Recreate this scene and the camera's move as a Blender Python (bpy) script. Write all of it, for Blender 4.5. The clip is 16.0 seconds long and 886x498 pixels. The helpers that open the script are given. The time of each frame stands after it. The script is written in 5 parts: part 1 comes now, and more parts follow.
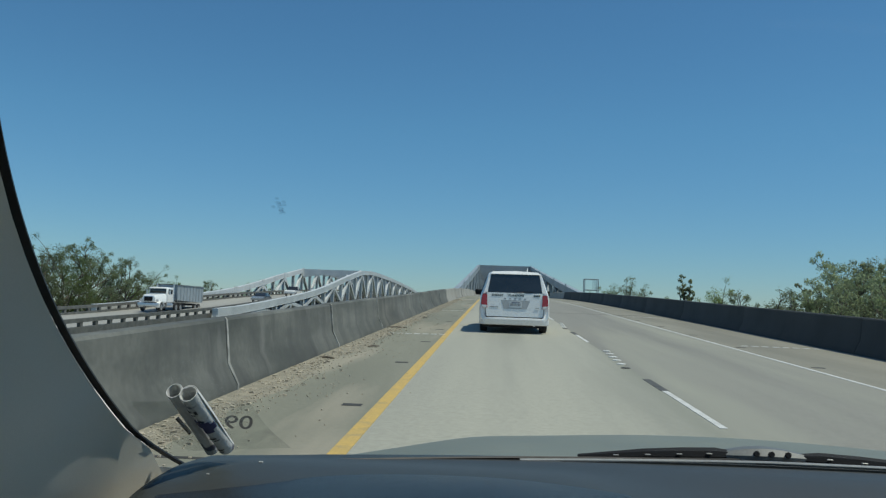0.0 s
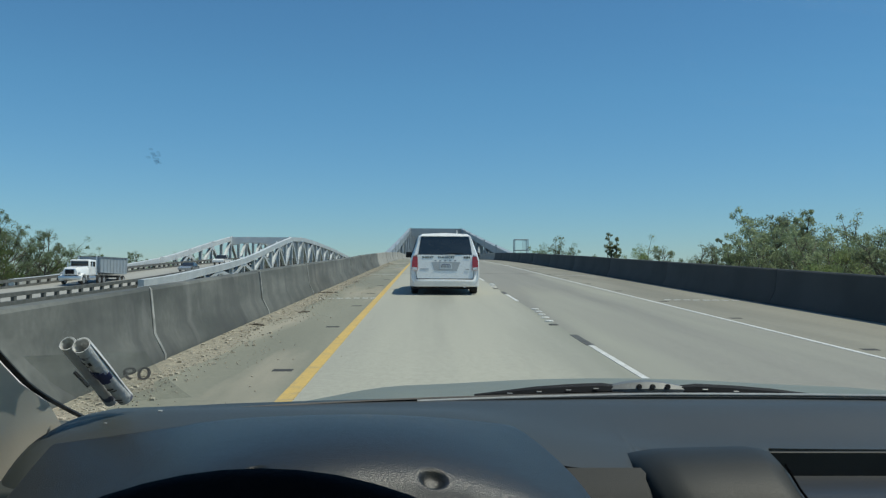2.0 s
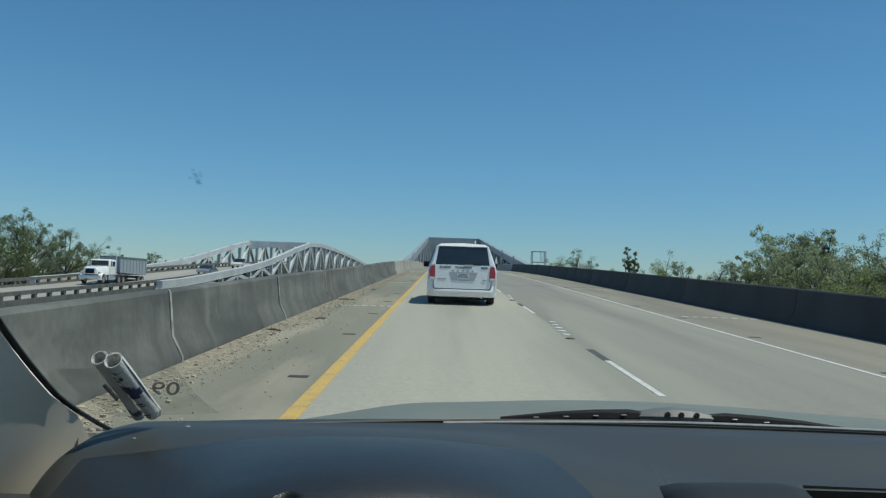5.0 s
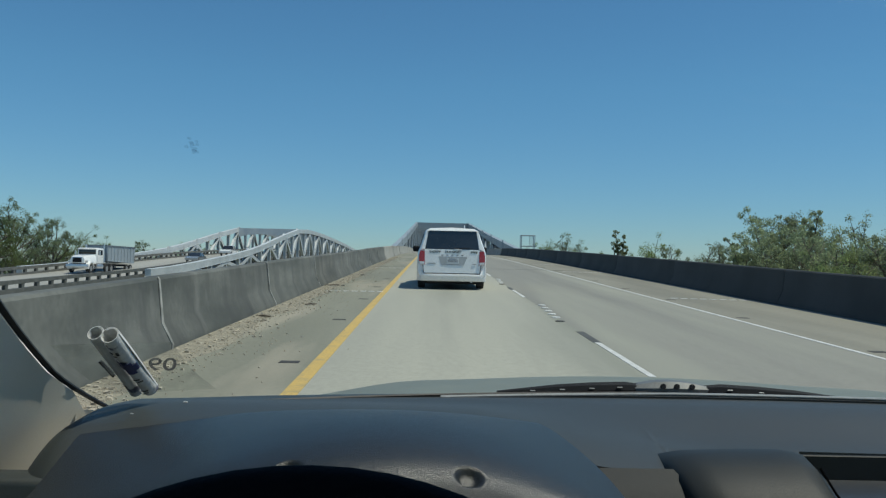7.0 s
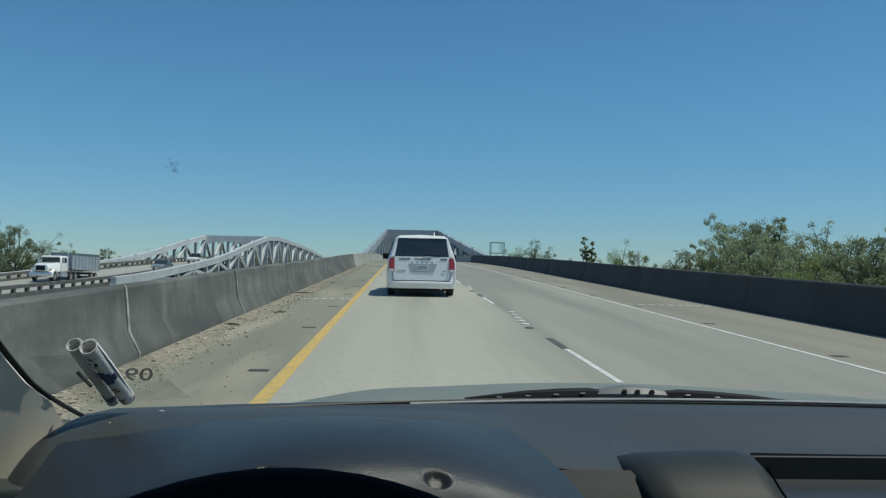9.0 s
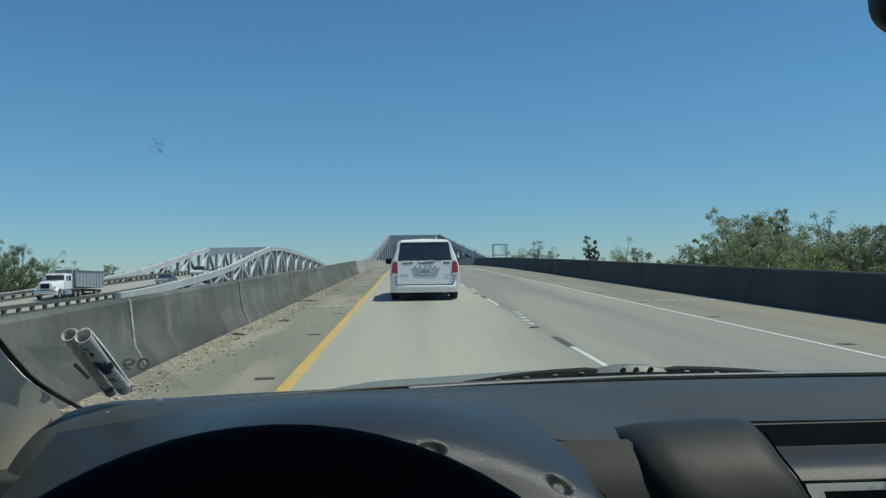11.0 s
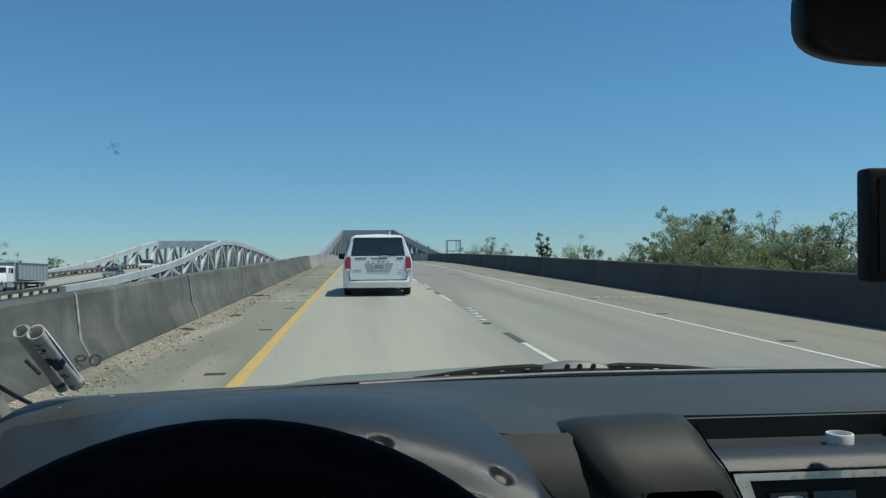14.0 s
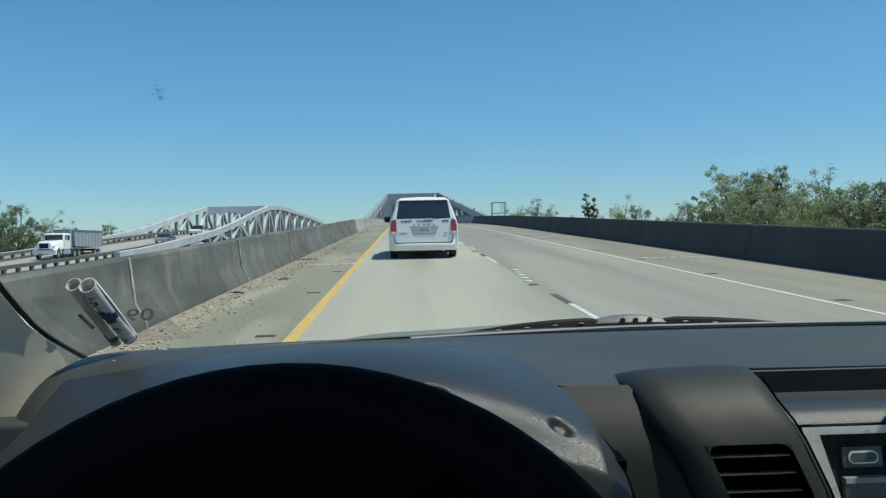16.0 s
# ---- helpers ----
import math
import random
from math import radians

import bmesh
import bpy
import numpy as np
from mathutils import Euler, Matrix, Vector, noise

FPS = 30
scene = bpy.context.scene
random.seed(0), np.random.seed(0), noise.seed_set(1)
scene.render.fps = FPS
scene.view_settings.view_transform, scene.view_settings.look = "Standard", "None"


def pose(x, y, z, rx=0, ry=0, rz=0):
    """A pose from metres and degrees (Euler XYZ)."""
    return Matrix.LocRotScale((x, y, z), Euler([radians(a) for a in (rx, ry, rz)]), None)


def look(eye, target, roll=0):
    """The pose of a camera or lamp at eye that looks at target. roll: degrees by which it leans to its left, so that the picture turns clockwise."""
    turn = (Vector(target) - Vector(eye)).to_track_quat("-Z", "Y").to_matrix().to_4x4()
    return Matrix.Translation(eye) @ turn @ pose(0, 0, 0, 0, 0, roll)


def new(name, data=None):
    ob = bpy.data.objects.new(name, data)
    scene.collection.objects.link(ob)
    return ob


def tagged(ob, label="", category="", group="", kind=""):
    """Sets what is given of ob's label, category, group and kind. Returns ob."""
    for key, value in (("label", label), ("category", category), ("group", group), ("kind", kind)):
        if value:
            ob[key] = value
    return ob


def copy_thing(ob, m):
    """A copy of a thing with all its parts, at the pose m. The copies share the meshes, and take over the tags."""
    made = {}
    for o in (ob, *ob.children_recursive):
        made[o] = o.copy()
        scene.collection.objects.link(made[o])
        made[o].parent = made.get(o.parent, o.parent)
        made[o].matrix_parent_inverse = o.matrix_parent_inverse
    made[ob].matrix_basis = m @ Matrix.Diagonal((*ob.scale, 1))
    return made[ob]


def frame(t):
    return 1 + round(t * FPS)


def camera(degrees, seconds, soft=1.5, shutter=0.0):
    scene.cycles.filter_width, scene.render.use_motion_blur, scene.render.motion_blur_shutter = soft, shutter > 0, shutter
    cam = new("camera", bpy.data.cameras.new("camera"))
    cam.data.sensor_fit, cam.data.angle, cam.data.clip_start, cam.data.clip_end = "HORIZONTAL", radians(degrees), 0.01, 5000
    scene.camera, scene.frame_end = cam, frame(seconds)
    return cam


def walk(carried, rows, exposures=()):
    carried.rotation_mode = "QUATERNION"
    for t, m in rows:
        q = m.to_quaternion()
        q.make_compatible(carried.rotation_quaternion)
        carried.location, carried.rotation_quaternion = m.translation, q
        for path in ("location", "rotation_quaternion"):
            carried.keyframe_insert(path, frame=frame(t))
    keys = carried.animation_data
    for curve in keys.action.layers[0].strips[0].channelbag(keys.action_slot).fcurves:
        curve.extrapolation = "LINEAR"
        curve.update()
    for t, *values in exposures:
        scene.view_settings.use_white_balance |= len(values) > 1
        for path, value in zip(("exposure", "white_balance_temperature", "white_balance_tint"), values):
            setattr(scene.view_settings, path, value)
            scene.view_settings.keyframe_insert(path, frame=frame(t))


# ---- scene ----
# The camera is held by the driver of a car that stands on the bridge approach, behind a van.
cam = camera(56.8, 16.0, soft=1.3)

GRADE = 0.037                      # slope of the approach
CAR = pose(0, 0, 0, math.degrees(math.atan(GRADE)))   # car frame: x right, y ahead, z off the road

# seconds; eye in the car frame; yaw to the left, pitch up, lean to the left in degrees
PATH = [
    (0, -0.036, 0.055, 1.413, 3.66, 2.24, 1.88),
    (0.5, -0.025, 0.038, 1.410, 3.09, 1.01, 0.96),
    (1, -0.005, 0.039, 1.391, 1.94, 0.35, -0.99),
    (1.5, 0.004, 0.011, 1.400, -1.22, 0.09, 0.35),
    (2, 0.010, 0.019, 1.398, -1.19, -0.22, 0.32),
    (2.5, 0.016, 0.018, 1.380, -1.21, 0.03, -1.49),
    (3, 0.015, 0.023, 1.380, -1.05, -0.45, -1.47),
    (3.5, 0.013, 0.026, 1.374, -0.77, -0.43, -1.95),
    (4, 0.006, 0.027, 1.392, -0.22, 0.20, -0.18),
    (6.5, -0.014, 0.022, 1.417, 0.11, 0.47, 2.50),
    (7, -0.014, 0.028, 1.398, -0.75, -0.61, 1.30),
    (7.5, -0.017, 0.028, 1.405, -0.50, 0.01, 1.50),
    (8, -0.012, 0.013, 1.405, -1.55, 0.28, 1.08),
    (8.5, -0.014, -0.006, 1.406, -2.83, -0.07, 1.48),
    (11, -0.002, -0.010, 1.378, -2.65, 0.21, -0.89),
    (11.5, 0.004, -0.024, 1.374, -4.64, 0.64, -1.88),
    (12, -0.004, -0.037, 1.392, -6.12, 0.56, 0.66),
    (12.5, -0.004, -0.022, 1.387, -5.15, 0.16, -0.55),
    (13, 0.004, -0.042, 1.377, -5.67, 0.89, -1.59),
    (13.5, -0.002, -0.035, 1.390, -5.42, 0.62, 0.15),
    (14, 0.000, -0.038, 1.383, -5.89, -0.13, -0.35),
    (14.5, -0.001, -0.038, 1.381, -5.30, -0.15, -0.55),
    (15, -0.004, -0.038, 1.381, -5.34, 0.11, -0.47),
    (15.5, -0.004, -0.022, 1.375, -3.88, -1.34, -0.56),
    (16, -0.005, -0.013, 1.369, -2.69, -2.70, -1.09),
]


def held(x, y, z, yaw, pitch, lean):
    a, b = radians(yaw), radians(pitch)
    eye = Vector((x, y, z))
    way = Vector((-math.sin(a) * math.cos(b), math.cos(a) * math.cos(b), math.sin(b)))
    return CAR @ look(eye, eye + way, lean)


walk(cam, [(t, held(*row)) for t, *row in PATH],
     exposures=[(0, -0.12, 6500, 7), (2, 0.0, 6500, 7), (3.5, 0.04, 6500, 7), (4, -0.06, 6500, 7), (8.5, -0.08, 6500, 7), (11, -0.05, 6500, 7), (15, 0.05, 6500, 7), (16, 0.24, 6500, 7)])

# ---- sky and sun ----
SUN_EL, SUN_AZ = radians(65), radians(103)      # azimuth from straight ahead towards the right
world = bpy.data.worlds.new("world")
scene.world = world
world.use_nodes = True
wn, wl = world.node_tree.nodes, world.node_tree.links
sky = wn.new("ShaderNodeTexSky")
sky.sky_type, sky.sun_disc = "NISHITA", False
sky.sun_elevation, sky.sun_rotation = SUN_EL, SUN_AZ
sky.air_density, sky.dust_density, sky.ozone_density = 1.08, 0.0, 8.5
wn["Background"].inputs["Strength"].default_value = 0.096
tint = wn.new("ShaderNodeMix")                # clear spring air: deep blue sky
tint.data_type, tint.blend_type = "RGBA", "MULTIPLY"
tint.inputs[0].default_value = 1.0
# a little paler and bluer towards the hazy horizon
geo, sep, ramp_ = wn.new("ShaderNodeTexCoord"), wn.new("ShaderNodeSeparateXYZ"), wn.new("ShaderNodeValToRGB")
wl.new(geo.outputs["Generated"], sep.inputs[0])
wl.new(sep.outputs["Z"], ramp_.inputs["Fac"])
ramp_.color_ramp.elements[0].position, ramp_.color_ramp.elements[0].color = 0.0, (0.655, 0.815, 0.945, 1)
ramp_.color_ramp.elements[1].position, ramp_.color_ramp.elements[1].color = 0.22, (0.70, 1.005, 1.025, 1)
wl.new(ramp_.outputs["Color"], tint.inputs[7])
wl.new(sky.outputs["Color"], tint.inputs[6])
wl.new(tint.outputs[2], wn["Background"].inputs["Color"])
lamp = bpy.data.lights.new("sun", "SUN")
lamp.energy, lamp.angle, lamp.color = 3.6, radians(0.55), (1.0, 0.965, 0.83)
sun = new("sun", lamp)
sun.matrix_basis = look((0, 0, 60), Vector((0, 0, 60)) - Vector((math.sin(SUN_AZ) * math.cos(SUN_EL),
                        math.cos(SUN_AZ) * math.cos(SUN_EL), math.sin(SUN_EL))))

# ---- materials ----
def mat(name, col, col2=None, scale=2.0, rough=0.6, metal=0.0, bump=0.0, stretch=(1, 1, 1), fine=12.0, speck=0.12,
        vary=0.0, spec=0.5, coat=0.0, run=None, stain=None, stain_stretch=(1, 1, 1), stain_scale=1.0, stain_lo=0.5, stain_hi=0.7):
    """Base colour that wanders to col2 over broad patches, fine grain, bump, and stains of a shape of their own."""
    m = bpy.data.materials.new(name)
    m.use_nodes = True
    n, l = m.node_tree.nodes, m.node_tree.links
    b = n["Principled BSDF"]
    b.inputs["Roughness"].default_value, b.inputs["Metallic"].default_value = rough, metal
    b.inputs["Specular IOR Level"].default_value = spec
    b.inputs["Coat Weight"].default_value = coat
    tc = n.new("ShaderNodeTexCoord")

    def noise_at(sc, st, detail=3.0):
        mp = n.new("ShaderNodeMapping")
        mp.inputs["Scale"].default_value = st
        l.new(tc.outputs["Object"], mp.inputs["Vector"])
        t = n.new("ShaderNodeTexNoise")
        t.inputs["Scale"].default_value, t.inputs["Detail"].default_value = sc, detail
        l.new(mp.outputs["Vector"], t.inputs["Vector"])
        return t

    def mix(kind, fac, a, bb):
        x = n.new("ShaderNodeMix")
        x.data_type, x.blend_type = "RGBA", kind
        for sock, val in ((x.inputs[0], fac), (x.inputs[6], a), (x.inputs[7], bb)):
            if hasattr(val, "is_linked"):
                l.new(val, sock)
            elif isinstance(val, float):
                sock.default_value = val
            else:
                sock.default_value = (*val, 1)
        return x.outputs[2]

    def ramp(src, lo, hi, a=0.0, bb=1.0):
        r = n.new("ShaderNodeMapRange")
        r.inputs["From Min"].default_value, r.inputs["From Max"].default_value = lo, hi
        r.inputs["To Min"].default_value, r.inputs["To Max"].default_value = a, bb
        l.new(src, r.inputs["Value"])
        return r.outputs["Result"]

    broad = noise_at(scale, stretch)
    colour = mix("MIX", ramp(broad.outputs["Fac"], 0.35, 0.65), col, col2 or tuple(c * 0.85 for c in col))
    grain = noise_at(scale * fine, (1, 1, 1), 5.0)
    g = n.new("ShaderNodeCombineColor")
    lift = ramp(grain.outputs["Fac"], 0.25, 0.75, 1 - speck, 1 + speck)
    for i in range(3):
        l.new(lift, g.inputs[i])
    colour = mix("MULTIPLY", 1.0, colour, g.outputs["Color"])
    if stain:
        st = noise_at(stain_scale, stain_stretch, 4.0)
        colour = mix("MIX", ramp(st.outputs["Fac"], stain_lo, stain_hi), colour, stain)
    if run:                                  # sparse pale runs down a wall
        st = noise_at(1.2, (0.2, 0.9, 0.6), 6.0)
        colour = mix("MIX", ramp(st.outputs["Fac"], 0.58, 0.86), colour, run)
    if vary:
        oi = n.new("ShaderNodeObjectInfo")
        g2 = n.new("ShaderNodeCombineColor")
        lift = ramp(oi.outputs["Random"], 0.0, 1.0, 1 - vary, 1 + vary)
        for i in range(3):
            l.new(lift, g2.inputs[i])
        colour = mix("MULTIPLY", 1.0, colour, g2.outputs["Color"])
    l.new(colour, b.inputs["Base Color"])
    l.new(ramp(grain.outputs["Fac"], 0.2, 0.8, max(0.0, rough - 0.07), min(1.0, rough + 0.07)), b.inputs["Roughness"])
    if bump:
        bp = n.new("ShaderNodeBump")
        bp.inputs["Strength"].default_value, bp.inputs["Distance"].default_value = min(1.0, bump), 0.01
        l.new(grain.outputs["Fac"], bp.inputs["Height"])
        l.new(bp.outputs["Normal"], b.inputs["Normal"])
    return m


def clear_glass(name, tint, gloss):
    """A thin pane: see-through, with the sky and the dash mirrored faintly in it."""
    m = bpy.data.materials.new(name)
    m.use_nodes = True
    n, l = m.node_tree.nodes, m.node_tree.links
    n.remove(n["Principled BSDF"])
    tr, gl, mx, lw, mu = (n.new("ShaderNode" + k) for k in ("BsdfTransparent", "BsdfGlossy", "MixShader", "LayerWeight", "Math"))
    tr.inputs["Color"].default_value = (*tint, 1)
    gl.inputs["Roughness"].default_value = 0.02
    lw.inputs["Blend"].default_value = 0.5
    mu.operation = "MULTIPLY"
    mu.inputs[1].default_value = gloss
    l.new(lw.outputs["Facing"], mu.inputs[0])
    l.new(mu.outputs["Value"], mx.inputs[0])
    l.new(tr.outputs["BSDF"], mx.inputs[1])
    l.new(gl.outputs["BSDF"], mx.inputs[2])
    l.new(mx.outputs["Shader"], n["Material Output"].inputs["Surface"])
    return m


def leaves(name, col, col2):
    """Leaves that let part of the light through."""
    m = mat(name, col, col2, 0.35, 0.6, speck=0.35, vary=0.25, spec=0.3)
    n, l = m.node_tree.nodes, m.node_tree.links
    b = n["Principled BSDF"]
    tl, mx = n.new("ShaderNodeBsdfTranslucent"), n.new("ShaderNodeMixShader")
    mx.inputs[0].default_value = 0.65
    up = n.new("ShaderNodeMix")
    up.data_type, up.blend_type = "RGBA", "MULTIPLY"
    up.inputs[0].default_value, up.inputs[7].default_value = 1.0, (2.2, 2.2, 1.8, 1)
    l.new(b.inputs["Base Color"].links[0].from_socket, up.inputs[6])
    l.new(up.outputs[2], tl.inputs["Color"])
    l.new(b.outputs["BSDF"], mx.inputs[1])
    l.new(tl.outputs["BSDF"], mx.inputs[2])
    l.new(mx.outputs["Shader"], n["Material Output"].inputs["Surface"])
    return m


M_LANE = mat("worn_concrete_lane", (0.394, 0.379, 0.310), (0.326, 0.317, 0.266), 0.55, 0.85, bump=0.25, stretch=(1.5, 0.05, 1), fine=30,
             stain=(0.245, 0.245, 0.20), stain_stretch=(0.9, 0.03, 1), stain_scale=0.8, stain_lo=0.5, stain_hi=0.75)
M_LANE2 = mat("grey_concrete_lane", (0.268, 0.257, 0.222), (0.221, 0.213, 0.186), 0.5, 0.85, bump=0.25, stretch=(1.4, 0.05, 1), fine=30,
              stain=(0.315, 0.308, 0.252), stain_stretch=(0.7, 0.03, 1), stain_scale=0.9, stain_lo=0.50, stain_hi=0.75)
M_SAND = mat("sandy_concrete_shoulder", (0.272, 0.256, 0.207), (0.208, 0.197, 0.160), 0.7, 0.9, bump=0.4, stretch=(1.3, 0.12, 1), fine=24)
M_SHOULDER = mat("dirty_concrete_shoulder", (0.248, 0.242, 0.188), (0.195, 0.192, 0.150), 0.7, 0.9, bump=0.4, stretch=(1.3, 0.12, 1), fine=24,
                 stain=(0.36, 0.32, 0.25), stain_stretch=(1.2, 0.12, 1), stain_scale=0.9, stain_lo=0.52, stain_hi=0.72)
M_BARRIER = mat("stained_concrete", (0.172, 0.174, 0.156), (0.088, 0.093, 0.085), 1.5, 0.85, bump=0.2, stretch=(0.6, 0.24, 1.0), fine=9, speck=0.18, vary=0.10, run=(0.29, 0.285, 0.26),
                stain=(0.078, 0.080, 0.077), stain_stretch=(0.1, 1.0, 0.28), stain_scale=2.2, stain_lo=0.44, stain_hi=0.78)
# soot, deepened: the right barrier's shade is put into this colour
M_BARRIER2 = mat("sooty_shaded_concrete", (0.046, 0.049, 0.049), (0.031, 0.034, 0.034), 0.7, 0.85, bump=0.3, fine=16, vary=0.08,
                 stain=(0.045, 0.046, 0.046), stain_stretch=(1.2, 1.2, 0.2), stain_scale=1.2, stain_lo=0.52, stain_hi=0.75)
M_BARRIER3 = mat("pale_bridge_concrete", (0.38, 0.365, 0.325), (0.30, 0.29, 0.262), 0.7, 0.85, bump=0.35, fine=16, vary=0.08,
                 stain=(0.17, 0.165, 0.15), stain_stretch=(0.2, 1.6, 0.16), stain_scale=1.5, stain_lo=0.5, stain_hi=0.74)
M_STREAK = mat("pale_joint_grout", (0.40, 0.39, 0.36), (0.17, 0.17, 0.158), 5, 0.8, bump=0.2)
M_DECK = mat("plain_concrete", (0.34, 0.33, 0.30), (0.27, 0.26, 0.24), 0.4, 0.85, bump=0.2)
M_PALE = mat("pale_far_concrete", (0.37, 0.355, 0.315), (0.31, 0.30, 0.27), 0.3, 0.85, stretch=(1, 0.1, 1))
M_TAR = mat("dark_joint_rubber", (0.035, 0.035, 0.035), (0.06, 0.058, 0.055), 5, 0.85, bump=0.3)
M_YELLOW = mat("yellow_road_paint", (0.61, 0.405, 0.11), (0.52, 0.36, 0.12), 3, 0.65, bump=0.2, speck=0.2,
               stain=(0.40, 0.30, 0.14), stain_scale=4, stain_lo=0.56, stain_hi=0.7)
M_WHITE = mat("white_road_paint", (0.66, 0.65, 0.62), (0.55, 0.54, 0.51), 4, 0.65, bump=0.2, speck=0.2)
M_BLACK = mat("black_contrast_paint", (0.07, 0.07, 0.068), (0.11, 0.108, 0.10), 4, 0.8, bump=0.2, speck=0.25)
M_DOT = mat("ceramic_marker", (0.76, 0.74, 0.69), (0.62, 0.60, 0.55), 9, 0.4, vary=0.15)
M_GRAVEL = mat("tan_gravel", (0.50, 0.44, 0.34), (0.38, 0.33, 0.26), 8, 0.9, bump=0.3, speck=0.3)
M_DIRT = mat("tan_road_dirt", (0.315, 0.283, 0.216), (0.235, 0.215, 0.168), 6, 0.95, bump=0.5, fine=14, speck=0.3)
M_STEEL = mat("grey_bridge_paint", (0.325, 0.365, 0.395), (0.28, 0.32, 0.35), 0.5, 0.5, bump=0.05, vary=0.05,
              stain=(0.36, 0.37, 0.375), stain_stretch=(1, 1, 0.3), stain_scale=0.8, stain_lo=0.58, stain_hi=0.8)
M_STEEL2 = mat("pale_bridge_paint", (0.60, 0.62, 0.62), (0.51, 0.535, 0.545), 0.5, 0.5, bump=0.05, vary=0.05)
M_RUSTY = mat("weathered_rail", (0.150, 0.150, 0.138), (0.100, 0.102, 0.095), 1.5, 0.85, bump=0.3)
M_GROUND = mat("scrub_ground", (0.075, 0.095, 0.035), (0.12, 0.11, 0.055), 0.02, 0.95, bump=0.4, fine=20, speck=0.3)
M_BARK = mat("grey_bark", (0.16, 0.135, 0.105), (0.10, 0.085, 0.07), 2, 0.9, bump=0.6, stretch=(3, 3, 0.6))
# greens greyed and lifted: distance haze is put into the leaf colour
M_LEAF = leaves("spring_leaves", (0.165, 0.192, 0.135), (0.130, 0.155, 0.105))
M_FRESH = leaves("fresh_green_leaves", (0.140, 0.185, 0.080), (0.155, 0.172, 0.095))
M_LEAF2 = leaves("dull_olive_leaves", (0.165, 0.185, 0.125), (0.13, 0.15, 0.10))
M_FAR = mat("far_woods", (0.06, 0.085, 0.03), (0.085, 0.105, 0.04), 0.05, 0.9, speck=0.4, spec=0.2)
M_VAN = mat("white_car_paint", (0.90, 0.89, 0.865), (0.87, 0.86, 0.835), 1.5, 0.28, coat=0.5, speck=0.02)
M_VANGLASS = mat("dark_tinted_glass", (0.020, 0.022, 0.024), (0.030, 0.032, 0.035), 2, 0.05, spec=0.9, speck=0.05)
M_RED = mat("red_lamp_lens", (0.42, 0.022, 0.025), (0.34, 0.018, 0.02), 12, 0.15, coat=0.6)
M_RECESS = mat("shaded_white_paint", (0.45, 0.46, 0.46), (0.40, 0.41, 0.41), 6, 0.4)
M_LENS = mat("clear_lamp_lens", (0.72, 0.70, 0.68), (0.62, 0.6, 0.58), 12, 0.15, coat=0.6)
M_CHROME = mat("chrome", (0.75, 0.75, 0.76), (0.7, 0.7, 0.71), 5, 0.4, metal=1.0, speck=0.03)
M_TYRE = mat("tyre_rubber", (0.022, 0.022, 0.023), (0.035, 0.034, 0.033), 8, 0.85, bump=0.3)
M_RIM = mat("wheel_silver", (0.45, 0.46, 0.47), (0.38, 0.39, 0.40), 6, 0.35, metal=0.8)
M_INK = mat("green_black_lettering", (0.035, 0.05, 0.04), (0.05, 0.065, 0.05), 8, 0.5)
M_PLATE = mat("licence_plate", (0.62, 0.64, 0.63), (0.55, 0.57, 0.58), 9, 0.4)
M_SILVERCAR = mat("silver_car_paint", (0.42, 0.44, 0.45), (0.38, 0.40, 0.41), 1.5, 0.28, metal=0.5, coat=0.5, speck=0.03)
# car interior
M_DASH = mat("grained_charcoal_plastic", (0.033, 0.038, 0.0355), (0.027, 0.0315, 0.0295), 3, 0.5, bump=0.11, fine=330, speck=0.3, spec=0.8)
M_DASH2 = mat("grained_grey_plastic", (0.030, 0.035, 0.040), (0.024, 0.028, 0.033), 3, 0.5, bump=0.12, fine=220, speck=0.16, spec=0.5)
M_HOODTOP = mat("grained_hood_plastic", (0.019, 0.021, 0.0205), (0.0145, 0.016, 0.0155), 3, 0.35, bump=0.25, fine=330, speck=0.25, spec=0.75)
M_POD = mat("smooth_dark_plastic", (0.0215, 0.0255, 0.0265), (0.0175, 0.021, 0.022), 4, 0.58, bump=0.05, fine=200, speck=0.10, spec=0.34)
# side panel: its shade and blue skylight are put into the colour
M_PANEL = mat("shaded_side_plastic", (0.0095, 0.0140, 0.0170), (0.008, 0.0118, 0.0142), 4, 0.6, bump=0.06, fine=240, speck=0.15, spec=0.3)
M_DARK = mat("black_plastic", (0.008, 0.008, 0.010), (0.012, 0.012, 0.014), 6, 0.6, bump=0.05, fine=60, spec=0.25)
# near-black: the shade under the hood is put into these two colours
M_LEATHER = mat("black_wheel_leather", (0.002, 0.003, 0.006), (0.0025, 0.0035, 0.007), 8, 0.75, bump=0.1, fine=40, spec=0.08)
M_PIT = mat("seam_and_shade_black", (0.0025, 0.0025, 0.003), (0.0035, 0.0035, 0.004), 8, 0.9, spec=0.02)
M_PILLAR = mat("grey_beige_trim_fabric", (0.74, 0.715, 0.635), (0.71, 0.685, 0.605), 4, 0.85, bump=0.02, fine=260, speck=0.05)
M_SILVER = mat("satin_silver_trim", (0.62, 0.61, 0.58), (0.55, 0.54, 0.52), 5, 0.3, metal=0.25, speck=0.05)
M_GREYINK = mat("faded_grey_print", (0.025, 0.025, 0.027), (0.05, 0.05, 0.05), 60, 0.7)
M_EDGE = mat("glint_and_crumb_white", (0.42, 0.44, 0.44), (0.32, 0.335, 0.335), 9, 0.35)
M_BUTTON = mat("grey_button", (0.30, 0.30, 0.30), (0.24, 0.24, 0.24), 9, 0.35)
